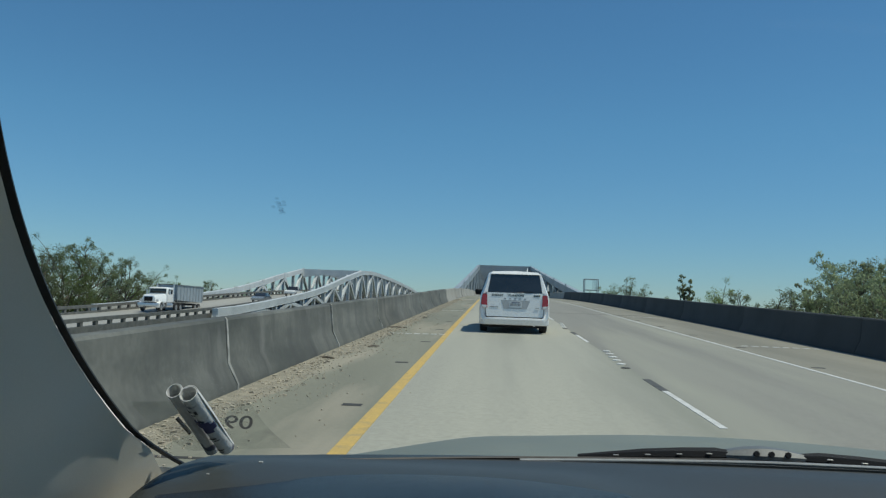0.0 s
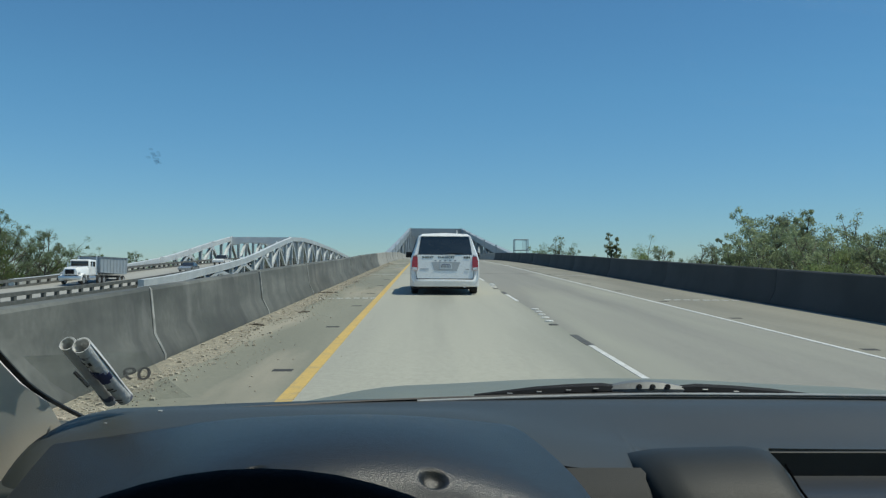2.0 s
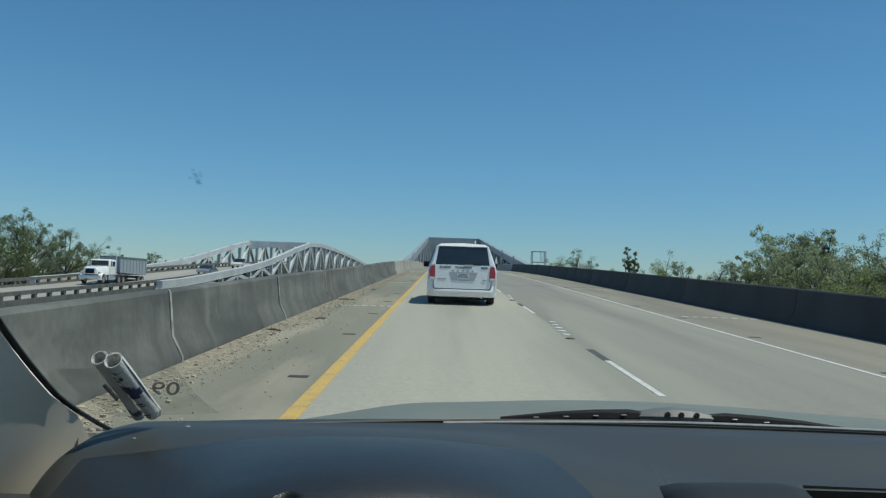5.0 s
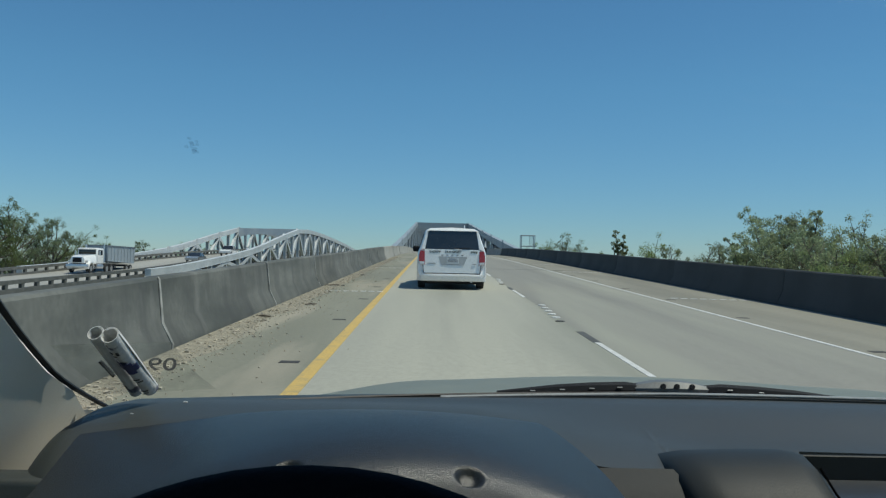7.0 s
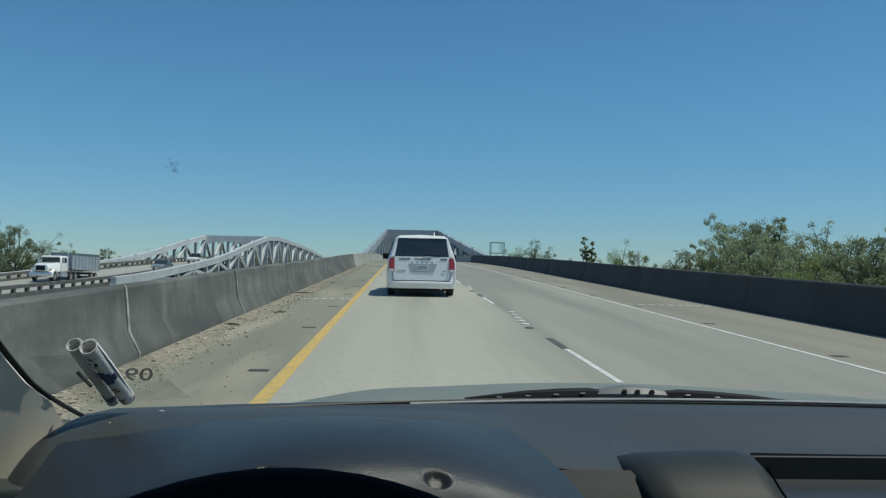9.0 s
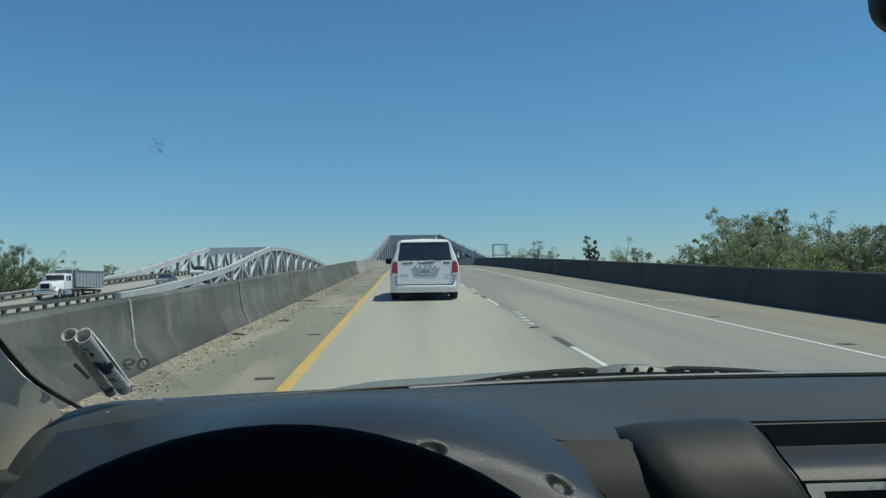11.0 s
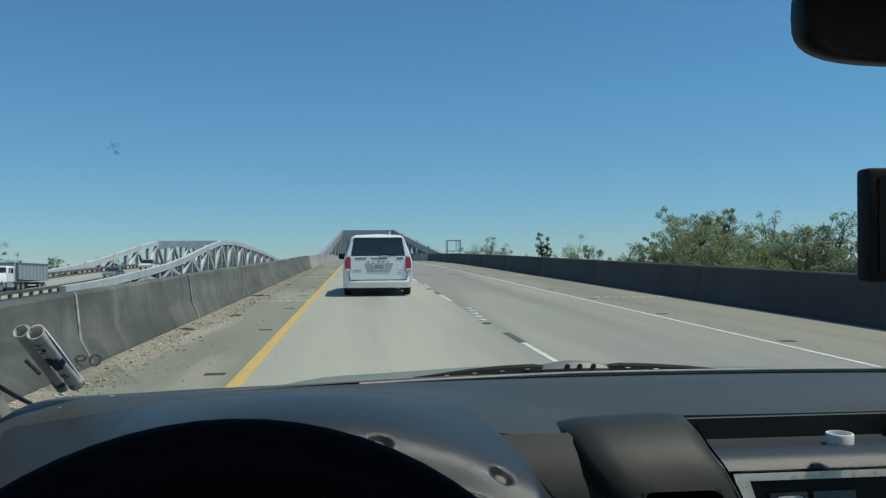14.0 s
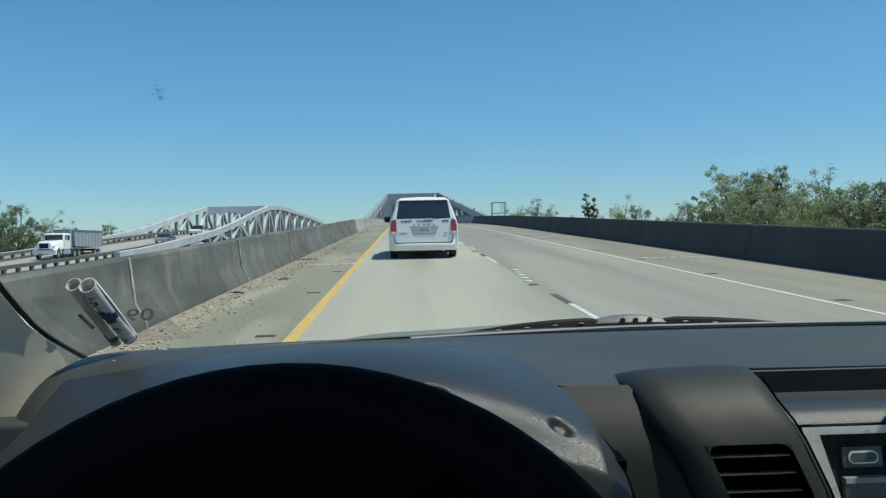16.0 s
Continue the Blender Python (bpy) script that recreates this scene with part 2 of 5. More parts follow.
M_KEY = mat("dark_grey_key", (0.06, 0.062, 0.064), (0.05, 0.05, 0.052), 9, 0.3)
M_BRACKET = mat("weathered_grey_bracket", (0.16, 0.165, 0.165), (0.11, 0.115, 0.115), 30, 0.5, speck=0.2)
M_HOOD = mat("dull_green_grey_paint", (0.205, 0.220, 0.190), (0.175, 0.190, 0.164), 1.2, 0.55, spec=0.3, speck=0.08)
M_FRIT = mat("black_glass_border", (0.008, 0.008, 0.010), (0.012, 0.012, 0.014), 6, 0.5)
M_PAPER = mat("curled_white_paper", (0.60, 0.61, 0.60), (0.42, 0.43, 0.44), 22, 0.75, bump=0.2,
              stain=(0.10, 0.11, 0.16), stain_stretch=(1, 1, 1), stain_scale=55, stain_lo=0.60, stain_hi=0.66)
M_BLUE = mat("dark_blue_print", (0.028, 0.035, 0.10), (0.04, 0.045, 0.12), 40, 0.7)
M_CAP = mat("milky_plastic", (0.70, 0.73, 0.72), (0.64, 0.67, 0.67), 20, 0.5, speck=0.04, spec=0.3)
M_GLASS = clear_glass("windscreen_glass", (0.95, 0.975, 0.965), 0.02)
M_MIRROR = mat("mirror_back", (0.004, 0.0045, 0.006), (0.005, 0.0055, 0.007), 10, 0.45, spec=0.3)

# ---- mesh helpers ----
def finish(bm, name, material, smooth=True, angle=35):
    bmesh.ops.recalc_face_normals(bm, faces=bm.faces)
    me = bpy.data.meshes.new(name)
    bm.to_mesh(me)
    bm.free()
    me.materials.append(material)
    if smooth:
        me.shade_smooth()
        me.set_sharp_from_angle(angle=radians(angle))
    return me


def part(name, bm, material, parent, label="", smooth=True, angle=35):
    ob = new(name, finish(bm, name, material, smooth, angle))
    ob.parent = parent
    if label:
        ob["label"] = label
    return ob


def shared(name, me, parent, m):
    ob = new(name, me)
    ob.parent = parent
    ob.matrix_basis = m
    return ob


def thing(name, label, category, m=None, group="", kind=""):
    ob = new(name)
    ob.empty_display_size = 0.2
    if m is not None:
        ob.matrix_basis = m
    return tagged(ob, label, category, group, kind)


def solo(name, bm, material, label, category, m=None, group="", kind="", smooth=True, angle=35):
    ob = new(name, finish(bm, name, material, smooth, angle))
    if m is not None:
        ob.matrix_basis = m
    return tagged(ob, label, category, group, kind)


def box(bm, x0, x1, y0, y1, z0, z1, bevel=0.0, seg=1, m=None):
    vs = [bm.verts.new((x, y, z)) for x in (x0, x1) for y in (y0, y1) for z in (z0, z1)]
    fs = [bm.faces.new([vs[i] for i in f]) for f in
          ((0, 1, 3, 2), (4, 6, 7, 5), (0, 4, 5, 1), (2, 3, 7, 6), (0, 2, 6, 4), (1, 5, 7, 3))]
    if bevel:
        r = bmesh.ops.bevel(bm, geom=list({e for f in fs for e in f.edges}), offset=bevel, segments=seg, affect="EDGES", profile=0.5)
        vs = list({v for f in r["faces"] for v in f.verts} | {v for v in vs if v.is_valid})
    if m is not None:
        bmesh.ops.transform(bm, matrix=m, verts=vs)
    return bm


def boxes(*specs, bevel=0.0, seg=1):
    bm = bmesh.new()
    for s in specs:
        box(bm, *s, bevel=bevel, seg=seg)
    return bm


def loft(bm, rings, closed=True, caps=True):
    """Skin over rings of equally many points."""
    rows = [[bm.verts.new(p) for p in ring] for ring in rings]
    n = len(rows[0])
    for a, b in zip(rows, rows[1:]):
        for i in range(n if closed else n - 1):
            j = (i + 1) % n
            bm.faces.new((a[i], a[j], b[j], b[i]))
    if closed and caps:
        bm.faces.new(rows[0])
        bm.faces.new(rows[-1])
    return rows


def sheet(bm, nu, nv, f, skip=None):
    vs = [[bm.verts.new(f(i / nu, j / nv)) for j in range(nv + 1)] for i in range(nu + 1)]
    for i in range(nu):
        for j in range(nv):
            if not (skip and skip(i, j)):
                bm.faces.new((vs[i][j], vs[i + 1][j], vs[i + 1][j + 1], vs[i][j + 1]))
    return vs


def thicken(bm, t):
    bmesh.ops.recalc_face_normals(bm, faces=bm.faces)
    bmesh.ops.solidify(bm, geom=list(bm.faces), thickness=t)
    return bm


def tube(bm, pts, radii, n=8, caps=True):
    pts = [Vector(p) for p in pts]
    if not isinstance(radii, (list, tuple)):
        radii = [radii] * len(pts)
    rings = []
    for i, p in enumerate(pts):
        a = (pts[min(i + 1, len(pts) - 1)] - pts[max(i - 1, 0)]).normalized()
        s = a.cross(Vector((0, 0, 1)) if abs(a.z) < 0.9 else Vector((1, 0, 0))).normalized()
        u = s.cross(a)
        rings.append([p + (s * math.cos(k * math.tau / n) + u * math.sin(k * math.tau / n)) * radii[i] for k in range(n)])
    return loft(bm, rings, caps=caps)


def disc_tube(bm, c, axis, rings, n=24):
    """A turned body: rings of (offset along axis, radius) round c."""
    axis = Vector(axis).normalized()
    s = axis.orthogonal().normalized()
    u = axis.cross(s)
    c = Vector(c)
    loft(bm, [[c + axis * o + (s * math.cos(k * math.tau / n) + u * math.sin(k * math.tau / n)) * r for k in range(n)] for o, r in rings])
    return bm


def lerp(xs, ys, x):
    return float(np.interp(x, xs, ys))


def smooth(xs, ys, x):
    """A soft curve through the points, without overshoot at the ends."""
    if x <= xs[0] or x >= xs[-1]:
        return ys[0] if x <= xs[0] else ys[-1]
    i = max(k for k in range(len(xs) - 1) if xs[k] <= x)
    h = xs[i + 1] - xs[i]
    t = (x - xs[i]) / h

    def tan(k):
        if k in (0, len(xs) - 1):
            return 0.0 if k else (ys[1] - ys[0]) / (xs[1] - xs[0])
        return (ys[k + 1] - ys[k - 1]) / (xs[k + 1] - xs[k - 1])
    return ((2 * t ** 3 - 3 * t * t + 1) * ys[i] + (t ** 3 - 2 * t * t + t) * h * tan(i)
            + (3 * t * t - 2 * t ** 3) * ys[i + 1] + (t ** 3 - t * t) * h * tan(i + 1))


def words(text, size, depth=0.002, weight=0.02):
    """A mesh of lettering, centred, reading along +x with z up."""
    cu = bpy.data.curves.new("lettering", "FONT")
    cu.body, cu.size, cu.extrude, cu.align_x, cu.align_y = text, size, depth, "CENTER", "CENTER"
    cu.offset = size * weight
    tmp = bpy.data.objects.new("lettering", cu)
    me = bpy.data.meshes.new_from_object(tmp)
    bpy.data.objects.remove(tmp)
    me.transform(Matrix.Rotation(radians(90), 4, "X"))
    return me

# ---- the large structure ----
def road_z(y):
    """Height of the carriageway: an even climb, then the crest of the bridge."""
    return GRADE * y - 1.2e-4 * max(0.0, y - 50) ** 2 if y < 430 else road_z(429.9) - 0.05 * (y - 429.9)


def far_z(y):
    """Height of the other carriageway."""
    base = -1.3 + (0.045 * (y - 50) if y > 50 else 0.016 * (y - 50))
    return base - 1.2e-4 * max(0.0, y - 130) ** 2 - 0.32 * math.exp(-((y - 88) / 22) ** 2)


X_YELLOW, X_LANE, X_WHITE = -1.31, 2.35, 5.83
X_LEFT, X_RIGHT = -3.12, 8.5          # feet of the barriers
STATIONS = list(range(-80, 430, 5))


def strip(bm, x0, x1, ys, z_of, top=0.0, thick=0.3):
    """A slab that follows the road from ys[0] to ys[-1]."""
    loft(bm, [[(x0, y, z_of(y) + top), (x1, y, z_of(y) + top), (x1, y, z_of(y) + top - thick), (x0, y, z_of(y) + top - thick)] for y in ys])
    return bm


def sub(y0, y1, step=5.0):
    n = max(1, int(math.ceil((y1 - y0) / step)))
    return [y0 + (y1 - y0) * i / n for i in range(n + 1)]


ground_bm = bmesh.new()
sheet(ground_bm, 40, 40, lambda u, v: ((u - 0.5) * 9000, (v - 0.5) * 9000,
      -13.5 + 0.5 * noise.noise((u * 30, v * 30, 0))))
solo("ground", ground_bm, M_GROUND, "flat green scrubland below the bridges", "ground", kind="structure")

road = thing("road", "worn pale concrete carriageway of two lanes with dusty shoulders", "road", kind="structure")
part("lane", strip(bmesh.new(), X_YELLOW, X_LANE, STATIONS, road_z), M_LANE, road, "pale tan worn concrete lane")
part("lane", strip(bmesh.new(), X_LANE, X_WHITE, STATIONS, road_z), M_LANE2, road, "grey concrete lane")
part("shoulder", strip(bmesh.new(), X_LEFT - 0.35, X_YELLOW, STATIONS, road_z), M_SHOULDER, road, "brown dusty inner shoulder")
part("shoulder", strip(bmesh.new(), X_WHITE, X_RIGHT + 0.35, STATIONS, road_z), M_SAND, road, "sandy outer shoulder")
part("deck_girder", strip(bmesh.new(), X_LEFT + 0.6, X_RIGHT - 0.6, STATIONS, road_z, -0.3, 1.3), M_DECK, road)
part("yellow_edge_line", strip(bmesh.new(), X_YELLOW - 0.02, X_YELLOW + 0.13, STATIONS, road_z, 0.005, 0.02), M_YELLOW, road, "solid yellow painted line")
part("white_edge_line", strip(bmesh.new(), X_WHITE - 0.04, X_WHITE + 0.04, STATIONS, road_z, 0.005, 0.02), M_WHITE, road, "solid white painted line")


def cross_line(name, x0, x1, y, w, material, top=0.004, label=""):
    return part(name, strip(bmesh.new(), x0, x1, [y, y + w], road_z, top, 0.02), material, road, label)


# lane dashes with a black lead-in, and the ceramic buttons between them
CYCLE, FIRST = 12.19, 8.65
for k in range(-3, 20):
    y = FIRST + k * CYCLE
    part("lane_dash", strip(bmesh.new(), X_LANE - 0.04, X_LANE + 0.04, [y, y + 2.9], road_z, 0.005, 0.02), M_WHITE, road)
    part("contrast_dash", strip(bmesh.new(), X_LANE - 0.06, X_LANE + 0.06, [y + 2.9, y + 4.3], road_z, 0.004, 0.02), M_BLACK, road)
    for j in range(6):
        yy = y + 5.9 + 0.72 * j
        dot = bmesh.new()
        disc_tube(dot, (X_LANE + 0.03 * j - 0.06, yy, road_z(yy)), (0, 0, 1), [(-0.01, 0.09), (0.010, 0.09), (0.022, 0.055)], 10)
        part("road_button", dot, M_DOT if j else M_BLACK, road)
# deck joints over both lanes, and rows of short bars over the shoulders
for y in (-29, 6.2, 41.5, 76.8, 112):
    cross_line("deck_joint", X_LEFT, X_RIGHT, y, 0.07, M_TAR, 0.003, "dark expansion joint")
for y in (-12, 21.5, 39.6, 52, 66, 90):
    for i in range(7):
        x = X_LEFT + 0.35 + i * 0.22
        part("shoulder_bar", strip(bmesh.new(), x, x + 0.15, [y + 0.03 * i, y + 0.03 * i + 0.15], road_z, 0.006, 0.02), M_WHITE, road)
    for i in range(8):
        x = X_WHITE + 0.5 + i * 0.25
        part("shoulder_bar", strip(bmesh.new(), x, x + 0.17, [y - 0.02 * i, y - 0.02 * i + 0.14], road_z, 0.006, 0.02), M_WHITE, road)
# little dark drain slots beside the lines
for k in range(14):
    y = 4.2 + k * 4.9
    part("drain_slot", strip(bmesh.new(), X_YELLOW - 0.38, X_YELLOW - 0.16, [y, y + 0.16], road_z, 0.004, 0.02), M_TAR, road)
    part("drain_slot", strip(bmesh.new(), X_WHITE + 0.2, X_WHITE + 0.42, [y + 2, y + 2.16], road_z, 0.004, 0.02), M_TAR, road)

# ---- concrete barriers, cast in lengths ----
def barrier_profile(foot, side):
    return [(foot - side * 0.5, 0), (foot, 0), (foot, 0.075), (foot - side * 0.13, 0.33), (foot - side * 0.185, 0.84),
            (foot - side * 0.21, 0.87), (foot - side * 0.38, 0.87), (foot - side * 0.40, 0.84), (foot - side * 0.44, 0.3)]


def barrier(name, foot, side, material, label, length, y0, y1, joint):
    rail = thing(name, label, "barrier", kind="structure")
    prof = barrier_profile(foot, side)
    k, y = 0, y0
    r = random.Random(foot)
    while y < y1:
        e = min(y1, y + length)
        dz, dx = r.uniform(-0.012, 0.012), r.uniform(-0.012, 0.012)
        bm = bmesh.new()
        ys = [y + 0.006, y + 0.05] + sub(y + 0.05, e - 0.05, 2.5)[1:-1] + [e - 0.05, e - 0.006]
        rings = []
        for i, yy in enumerate(ys):
            c = 0.007 if i in (0, len(ys) - 1) else 0.0
            rings.append([(x + dx - (side * c if 0 < q < 5 else 0), yy, road_z(yy) + z + (dz - c if z > 0.3 else -0.02 if z == 0 else 0)) for q, (x, z) in enumerate(prof)])
        loft(bm, rings)
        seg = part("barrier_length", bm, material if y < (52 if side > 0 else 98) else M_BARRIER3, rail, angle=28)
        if joint and (k * 7) % 5 != 2:
            g = bmesh.new()
            loft(g, [[(x + side * 0.012, yy + r.uniform(-0.02, 0.02), road_z(yy) + z + (0.014 if z > 0.5 else 0.0)) for x, z in prof[1:6]] + [(foot - side * 0.3, yy, road_z(yy) + 0.2)] for yy in (e - 0.012, e + r.uniform(0.015, 0.05))])
            part("joint_grout", g, M_STREAK, rail, "pale ragged joint filling")
        y, k = e, k + 1
    return rail


barrier("barrier_left", X_LEFT, 1, M_BARRIER, "grey streaked concrete barrier with pale joints along the road", 6.5, -48.6, 410, True)
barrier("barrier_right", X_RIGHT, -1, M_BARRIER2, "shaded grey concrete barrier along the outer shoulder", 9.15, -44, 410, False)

# ---- piers under the approach ----
for i, y in enumerate(range(-66, 420, 36)):
    pier = thing("pier", "round-columned concrete pier under the carriageway", "pier", group="bridge piers")
    part("cap_beam", boxes((X_LEFT, X_RIGHT, y - 0.7, y + 0.7, road_z(y) - 2.9, road_z(y) - 1.6), bevel=0.08), M_DECK, pier)
    for x in (-0.8, 6.2):
        c = bmesh.new()
        tube(c, [(x, y, -14), (x, y, road_z(y) - 2.9)], 0.65, 16)
        part("column", c, M_DECK, pier)

# ---- steel bridges ----
def member(p, q, w, d, style="box", side=Vector((1, 0, 0))):
    """A steel member from p to q; w across the bridge, d in the truss's plane."""
    p, q = Vector(p), Vector(q)
    a = q - p
    u = a.cross(side).normalized()
    bm = bmesh.new()

    def bar(s0, s1, u0, u1):
        loft(bm, [[e + side * s + u * t for s, t in ((s0, u0), (s1, u0), (s1, u1), (s0, u1))] for e in (p, q)])
    if style == "box":
        bar(-w / 2, w / 2, -d / 2, d / 2)
        bar(-w / 2 - 0.03, w / 2 + 0.03, d / 2, d / 2 + 0.03)
    else:
        bar(-w / 2, -w / 2 + 0.05, -d / 2, d / 2)
        bar(w / 2 - 0.05, w / 2, -d / 2, d / 2)
        bar(-w / 2 + 0.05, w / 2 - 0.05, -0.03, 0.03)
    return bm


def gusset(x, y, z, w, h, t, face):
    bm = bmesh.new()
    out = [(-w / 2, h * 0.35), (w / 2, h * 0.35), (w / 2, -h * 0.25), (w * 0.28, -h * 0.65), (-w * 0.28, -h * 0.65), (-w / 2, -h * 0.25)]
    loft(bm, [[(x + face * o, y + a, z + b) for a, b in out] for o in (0.0, t)])
    for a in np.linspace(-w * 0.4, w * 0.4, 7):
        for b in (h * 0.22, h * 0.02, -h * 0.2):
            box(bm, *sorted((x + face * t, x + face * (t + 0.025))), y + a - 0.03, y + a + 0.03, z + b - 0.03, z + b + 0.03)
    return bm


def steel_bridge(name, label, xs, y0, panel, count, deck_of, chord_of, first_portal, material, big, fat=1.0):
    br = thing(name, label, "bridge", kind="structure")
    nodes = [y0 + panel * i for i in range(count + 1)]
    for x in xs:
        inner = 1 if x == min(xs) else -1
        for i, (a, b) in enumerate(zip(nodes, nodes[1:])):
            za, zb = deck_of(a) + chord_of(a), deck_of(b) + chord_of(b)
            part("top_chord", member((x, a, za), (x, b, zb), 0.62 * big * fat, 0.95 * big * (0.6 + 0.4 * fat)), material, br)
            part("bottom_chord", member((x, a, deck_of(a) - 1.4), (x, b, deck_of(b) - 1.4), 0.55 * big, 0.7 * big), material, br)
            lo_a, lo_b = deck_of(a) - 1.0, deck_of(b) - 1.0
            part("post", member((x, a, lo_a), (x, a, za - 0.3), 0.55 * big * fat, 0.62 * big * fat, "h"), material, br)
            if i % 2 == 0:
                part("diagonal", member((x, a + 0.35, za - 0.5), (x, b, lo_b), 0.55 * big * fat, 0.55 * big * fat, "h"), material, br)
                if chord_of(a) > 0.8:
                    part("gusset_plate", gusset(x + inner * 0.31 * big * fat, a, za, 2.0 * big, 2.2 * big, 0.03, inner), material, br)
            else:
                part("diagonal", member((x, a, lo_a), (x, b - 0.35, zb - 0.5), 0.55 * big * fat, 0.55 * big * fat, "h"), material, br)
                if chord_of(a) > 0.8:
                    part("splice_plate", boxes((*sorted((x + inner * 0.31 * big * fat, x + inner * (0.31 * big * fat + 0.03))), a - 0.35, a + 0.35, za - 0.9 * big, za + 0.45 * big)), material, br)
    # frames overhead between the two trusses
    x0, x1 = min(xs), max(xs)
    for i, y in enumerate(nodes):
        if y < first_portal:
            continue
        top = deck_of(y) + chord_of(y) + 0.5 * big
        deep = 1.5 * big if abs(y - first_portal) < panel else 1.0 * big
        bm = bmesh.new()
        n = 16
        rings = []
        for k in range(n + 1):
            u = k / n
            x = x0 + 0.3 + (x1 - x0 - 0.6) * u
            arch = 0.55 * deep * (abs(2 * u - 1) ** 3)
            rings.append([(x, y - 0.18, top), (x, y + 0.18, top), (x, y + 0.18, top - deep - arch), (x, y - 0.18, top - deep - arch)])
        loft(bm, rings)
        part("portal_frame", bm, material, br, "deep arched cross frame")
        if i < len(nodes) - 1:
            y2 = nodes[i + 1]
            top2 = deck_of(y2) + chord_of(y2) + 0.35 * big
            xm = (x0 + x1) / 2
            for xa, xb in ((x0, xm), (x1, xm)):
                part("lateral_brace", member((xa, y, top - 0.15), (xb, y2, top2 - 0.15), 0.35, 0.35, "h"), material, br)
    for y in nodes[::2]:
        part("floor_beam", boxes((x0, x1, y - 0.25, y + 0.25, deck_of(y) - 1.65, deck_of(y) - 1.6 + 0.02)), material, br)
    return br


SHIFT = 20.0


def own_chord(y):
    y -= SHIFT
    u = y - 80
    if y < 200:
        return 0.72 + 0.0518 * u + 1.45e-4 * u * u if y > 20 else -1.6
    return 9.02 + 1.9 * math.sin(min(1.0, (y - 200) / 70) * math.pi / 2)


def other_chord(y):
    y -= SHIFT
    return lerp([60, 75, 86, 102, 115, 127, 143, 163, 178, 194, 240, 298, 400], [0.42, 0.36, 0.42, 0.7, 1.2, 2.0, 3.5, 5.1, 5.25, 4.9, 3.5, 1.7, 0.5], y)


steel_bridge("steel_bridge", "pale grey steel through-truss bridge with plated nodes ahead", (X_LEFT - 1.25, X_RIGHT + 1.25),
             SHIFT + 46, 11.0, 32, road_z, own_chord, SHIFT + 199, M_STEEL, 1.0)
steel_bridge("steel_bridge", "older pale steel truss bridge carrying the other carriageway", (-43.5, -30.0),
             SHIFT + 67, 8.0, 36, far_z, other_chord, SHIFT + 159, M_STEEL2, 0.85, 1.2)

# the other carriageway with its beam-and-post rails
other_road = thing("other_road", "sunlit pale concrete carriageway on the far viaduct", "road", kind="structure")
OTHER = list(range(-80, 400, 8))
part("carriageway", strip(bmesh.new(), -42.6, -31.0, OTHER, far_z, 0, 0.9), M_PALE, other_road)
for x in (-31.0, -42.6):
    rail = thing("bridge_rail", "weathered concrete rail of beams on short posts", "railing", kind="structure")
    part("upper_beam", strip(bmesh.new(), x - 0.16, x + 0.16, OTHER, far_z, 0.86, 0.30), M_RUSTY, rail)
    part("curb", strip(bmesh.new(), x - 0.2, x + 0.2, OTHER, far_z, 0.22, 0.4), M_RUSTY, rail)
    part("fascia", strip(bmesh.new(), x + 0.004 if x > -35 else x - 0.254, x + 0.254 if x > -35 else x - 0.004, OTHER, far_z, -0.19, 0.95), M_RUSTY, rail, "dark stained edge beam of the far deck")
    r_post = boxes((-0.13, 0.13, -0.2, 0.2, 0, 0.36))
    me = finish(r_post, "rail_post", M_RUSTY, False)
    for i in range(110):
        y = -60 + i * 2.4
        shared("rail_post", me, rail, pose(x, y, far_z(y) + 0.21))
for y in range(-72, 400, 40):
    pier = thing("pier", "plain concrete wall pier under the far viaduct", "pier", group="bridge piers")
    part("wall", boxes((-41.5, -32, y - 0.6, y + 0.6, -14, far_z(y) - 0.85)), M_DECK, pier)

# a railed inspection cage outside the barrier
cage = thing("inspection_cage", "open grey steel inspection cage beside the barrier", "scaffold")
cy, cx = SHIFT + 79.0, X_RIGHT + 3.0
for x in (cx - 0.8, cx + 0.8):
    for y in (cy - 0.7, cy + 0.7):
        b = bmesh.new()
        tube(b, [(x, y, road_z(cy) - 1.2), (x, y, road_z(cy) + 2.5)], 0.05)
        part("upright", b, M_STEEL, cage)
for z in (1.2, 2.48):
    for x in (cx - 0.8, cx + 0.8):
        b = bmesh.new(); tube(b, [(x, cy - 0.7, road_z(cy) + z), (x, cy + 0.7, road_z(cy) + z)], 0.04); part("rail", b, M_STEEL, cage)
    for y in (cy - 0.7, cy + 0.7):
        b = bmesh.new(); tube(b, [(cx - 0.8, y, road_z(cy) + z), (cx + 0.8, y, road_z(cy) + z)], 0.04); part("rail", b, M_STEEL, cage)
for i in range(4):
    b = bmesh.new(); tube(b, [(cx + 0.15 + 0.16 * i, cy - 0.7, road_z(cy) + 1.2), (cx + 0.15 + 0.16 * i, cy - 0.7, road_z(cy) + 2.48)], 0.02); part("bar", b, M_STEEL, cage)
part("platform", boxes((cx - 2.4, cx + 0.9, cy - 0.8, cy + 0.8, road_z(cy) - 1.3, road_z(cy) - 1.2)), M_STEEL, cage)

# ---- the car that the camera rides in ----
car = thing("car", "dull green-grey car with a charcoal dashboard and beige pillar trim", "car", CAR)
XC = 0.36                                   # middle of the car


def glass_w(s):
    return 0.75 - 0.65 * max(0.0, s - 0.1) ** 2 - 1.6 * max(0.0, 0.09 - s) ** 1.6


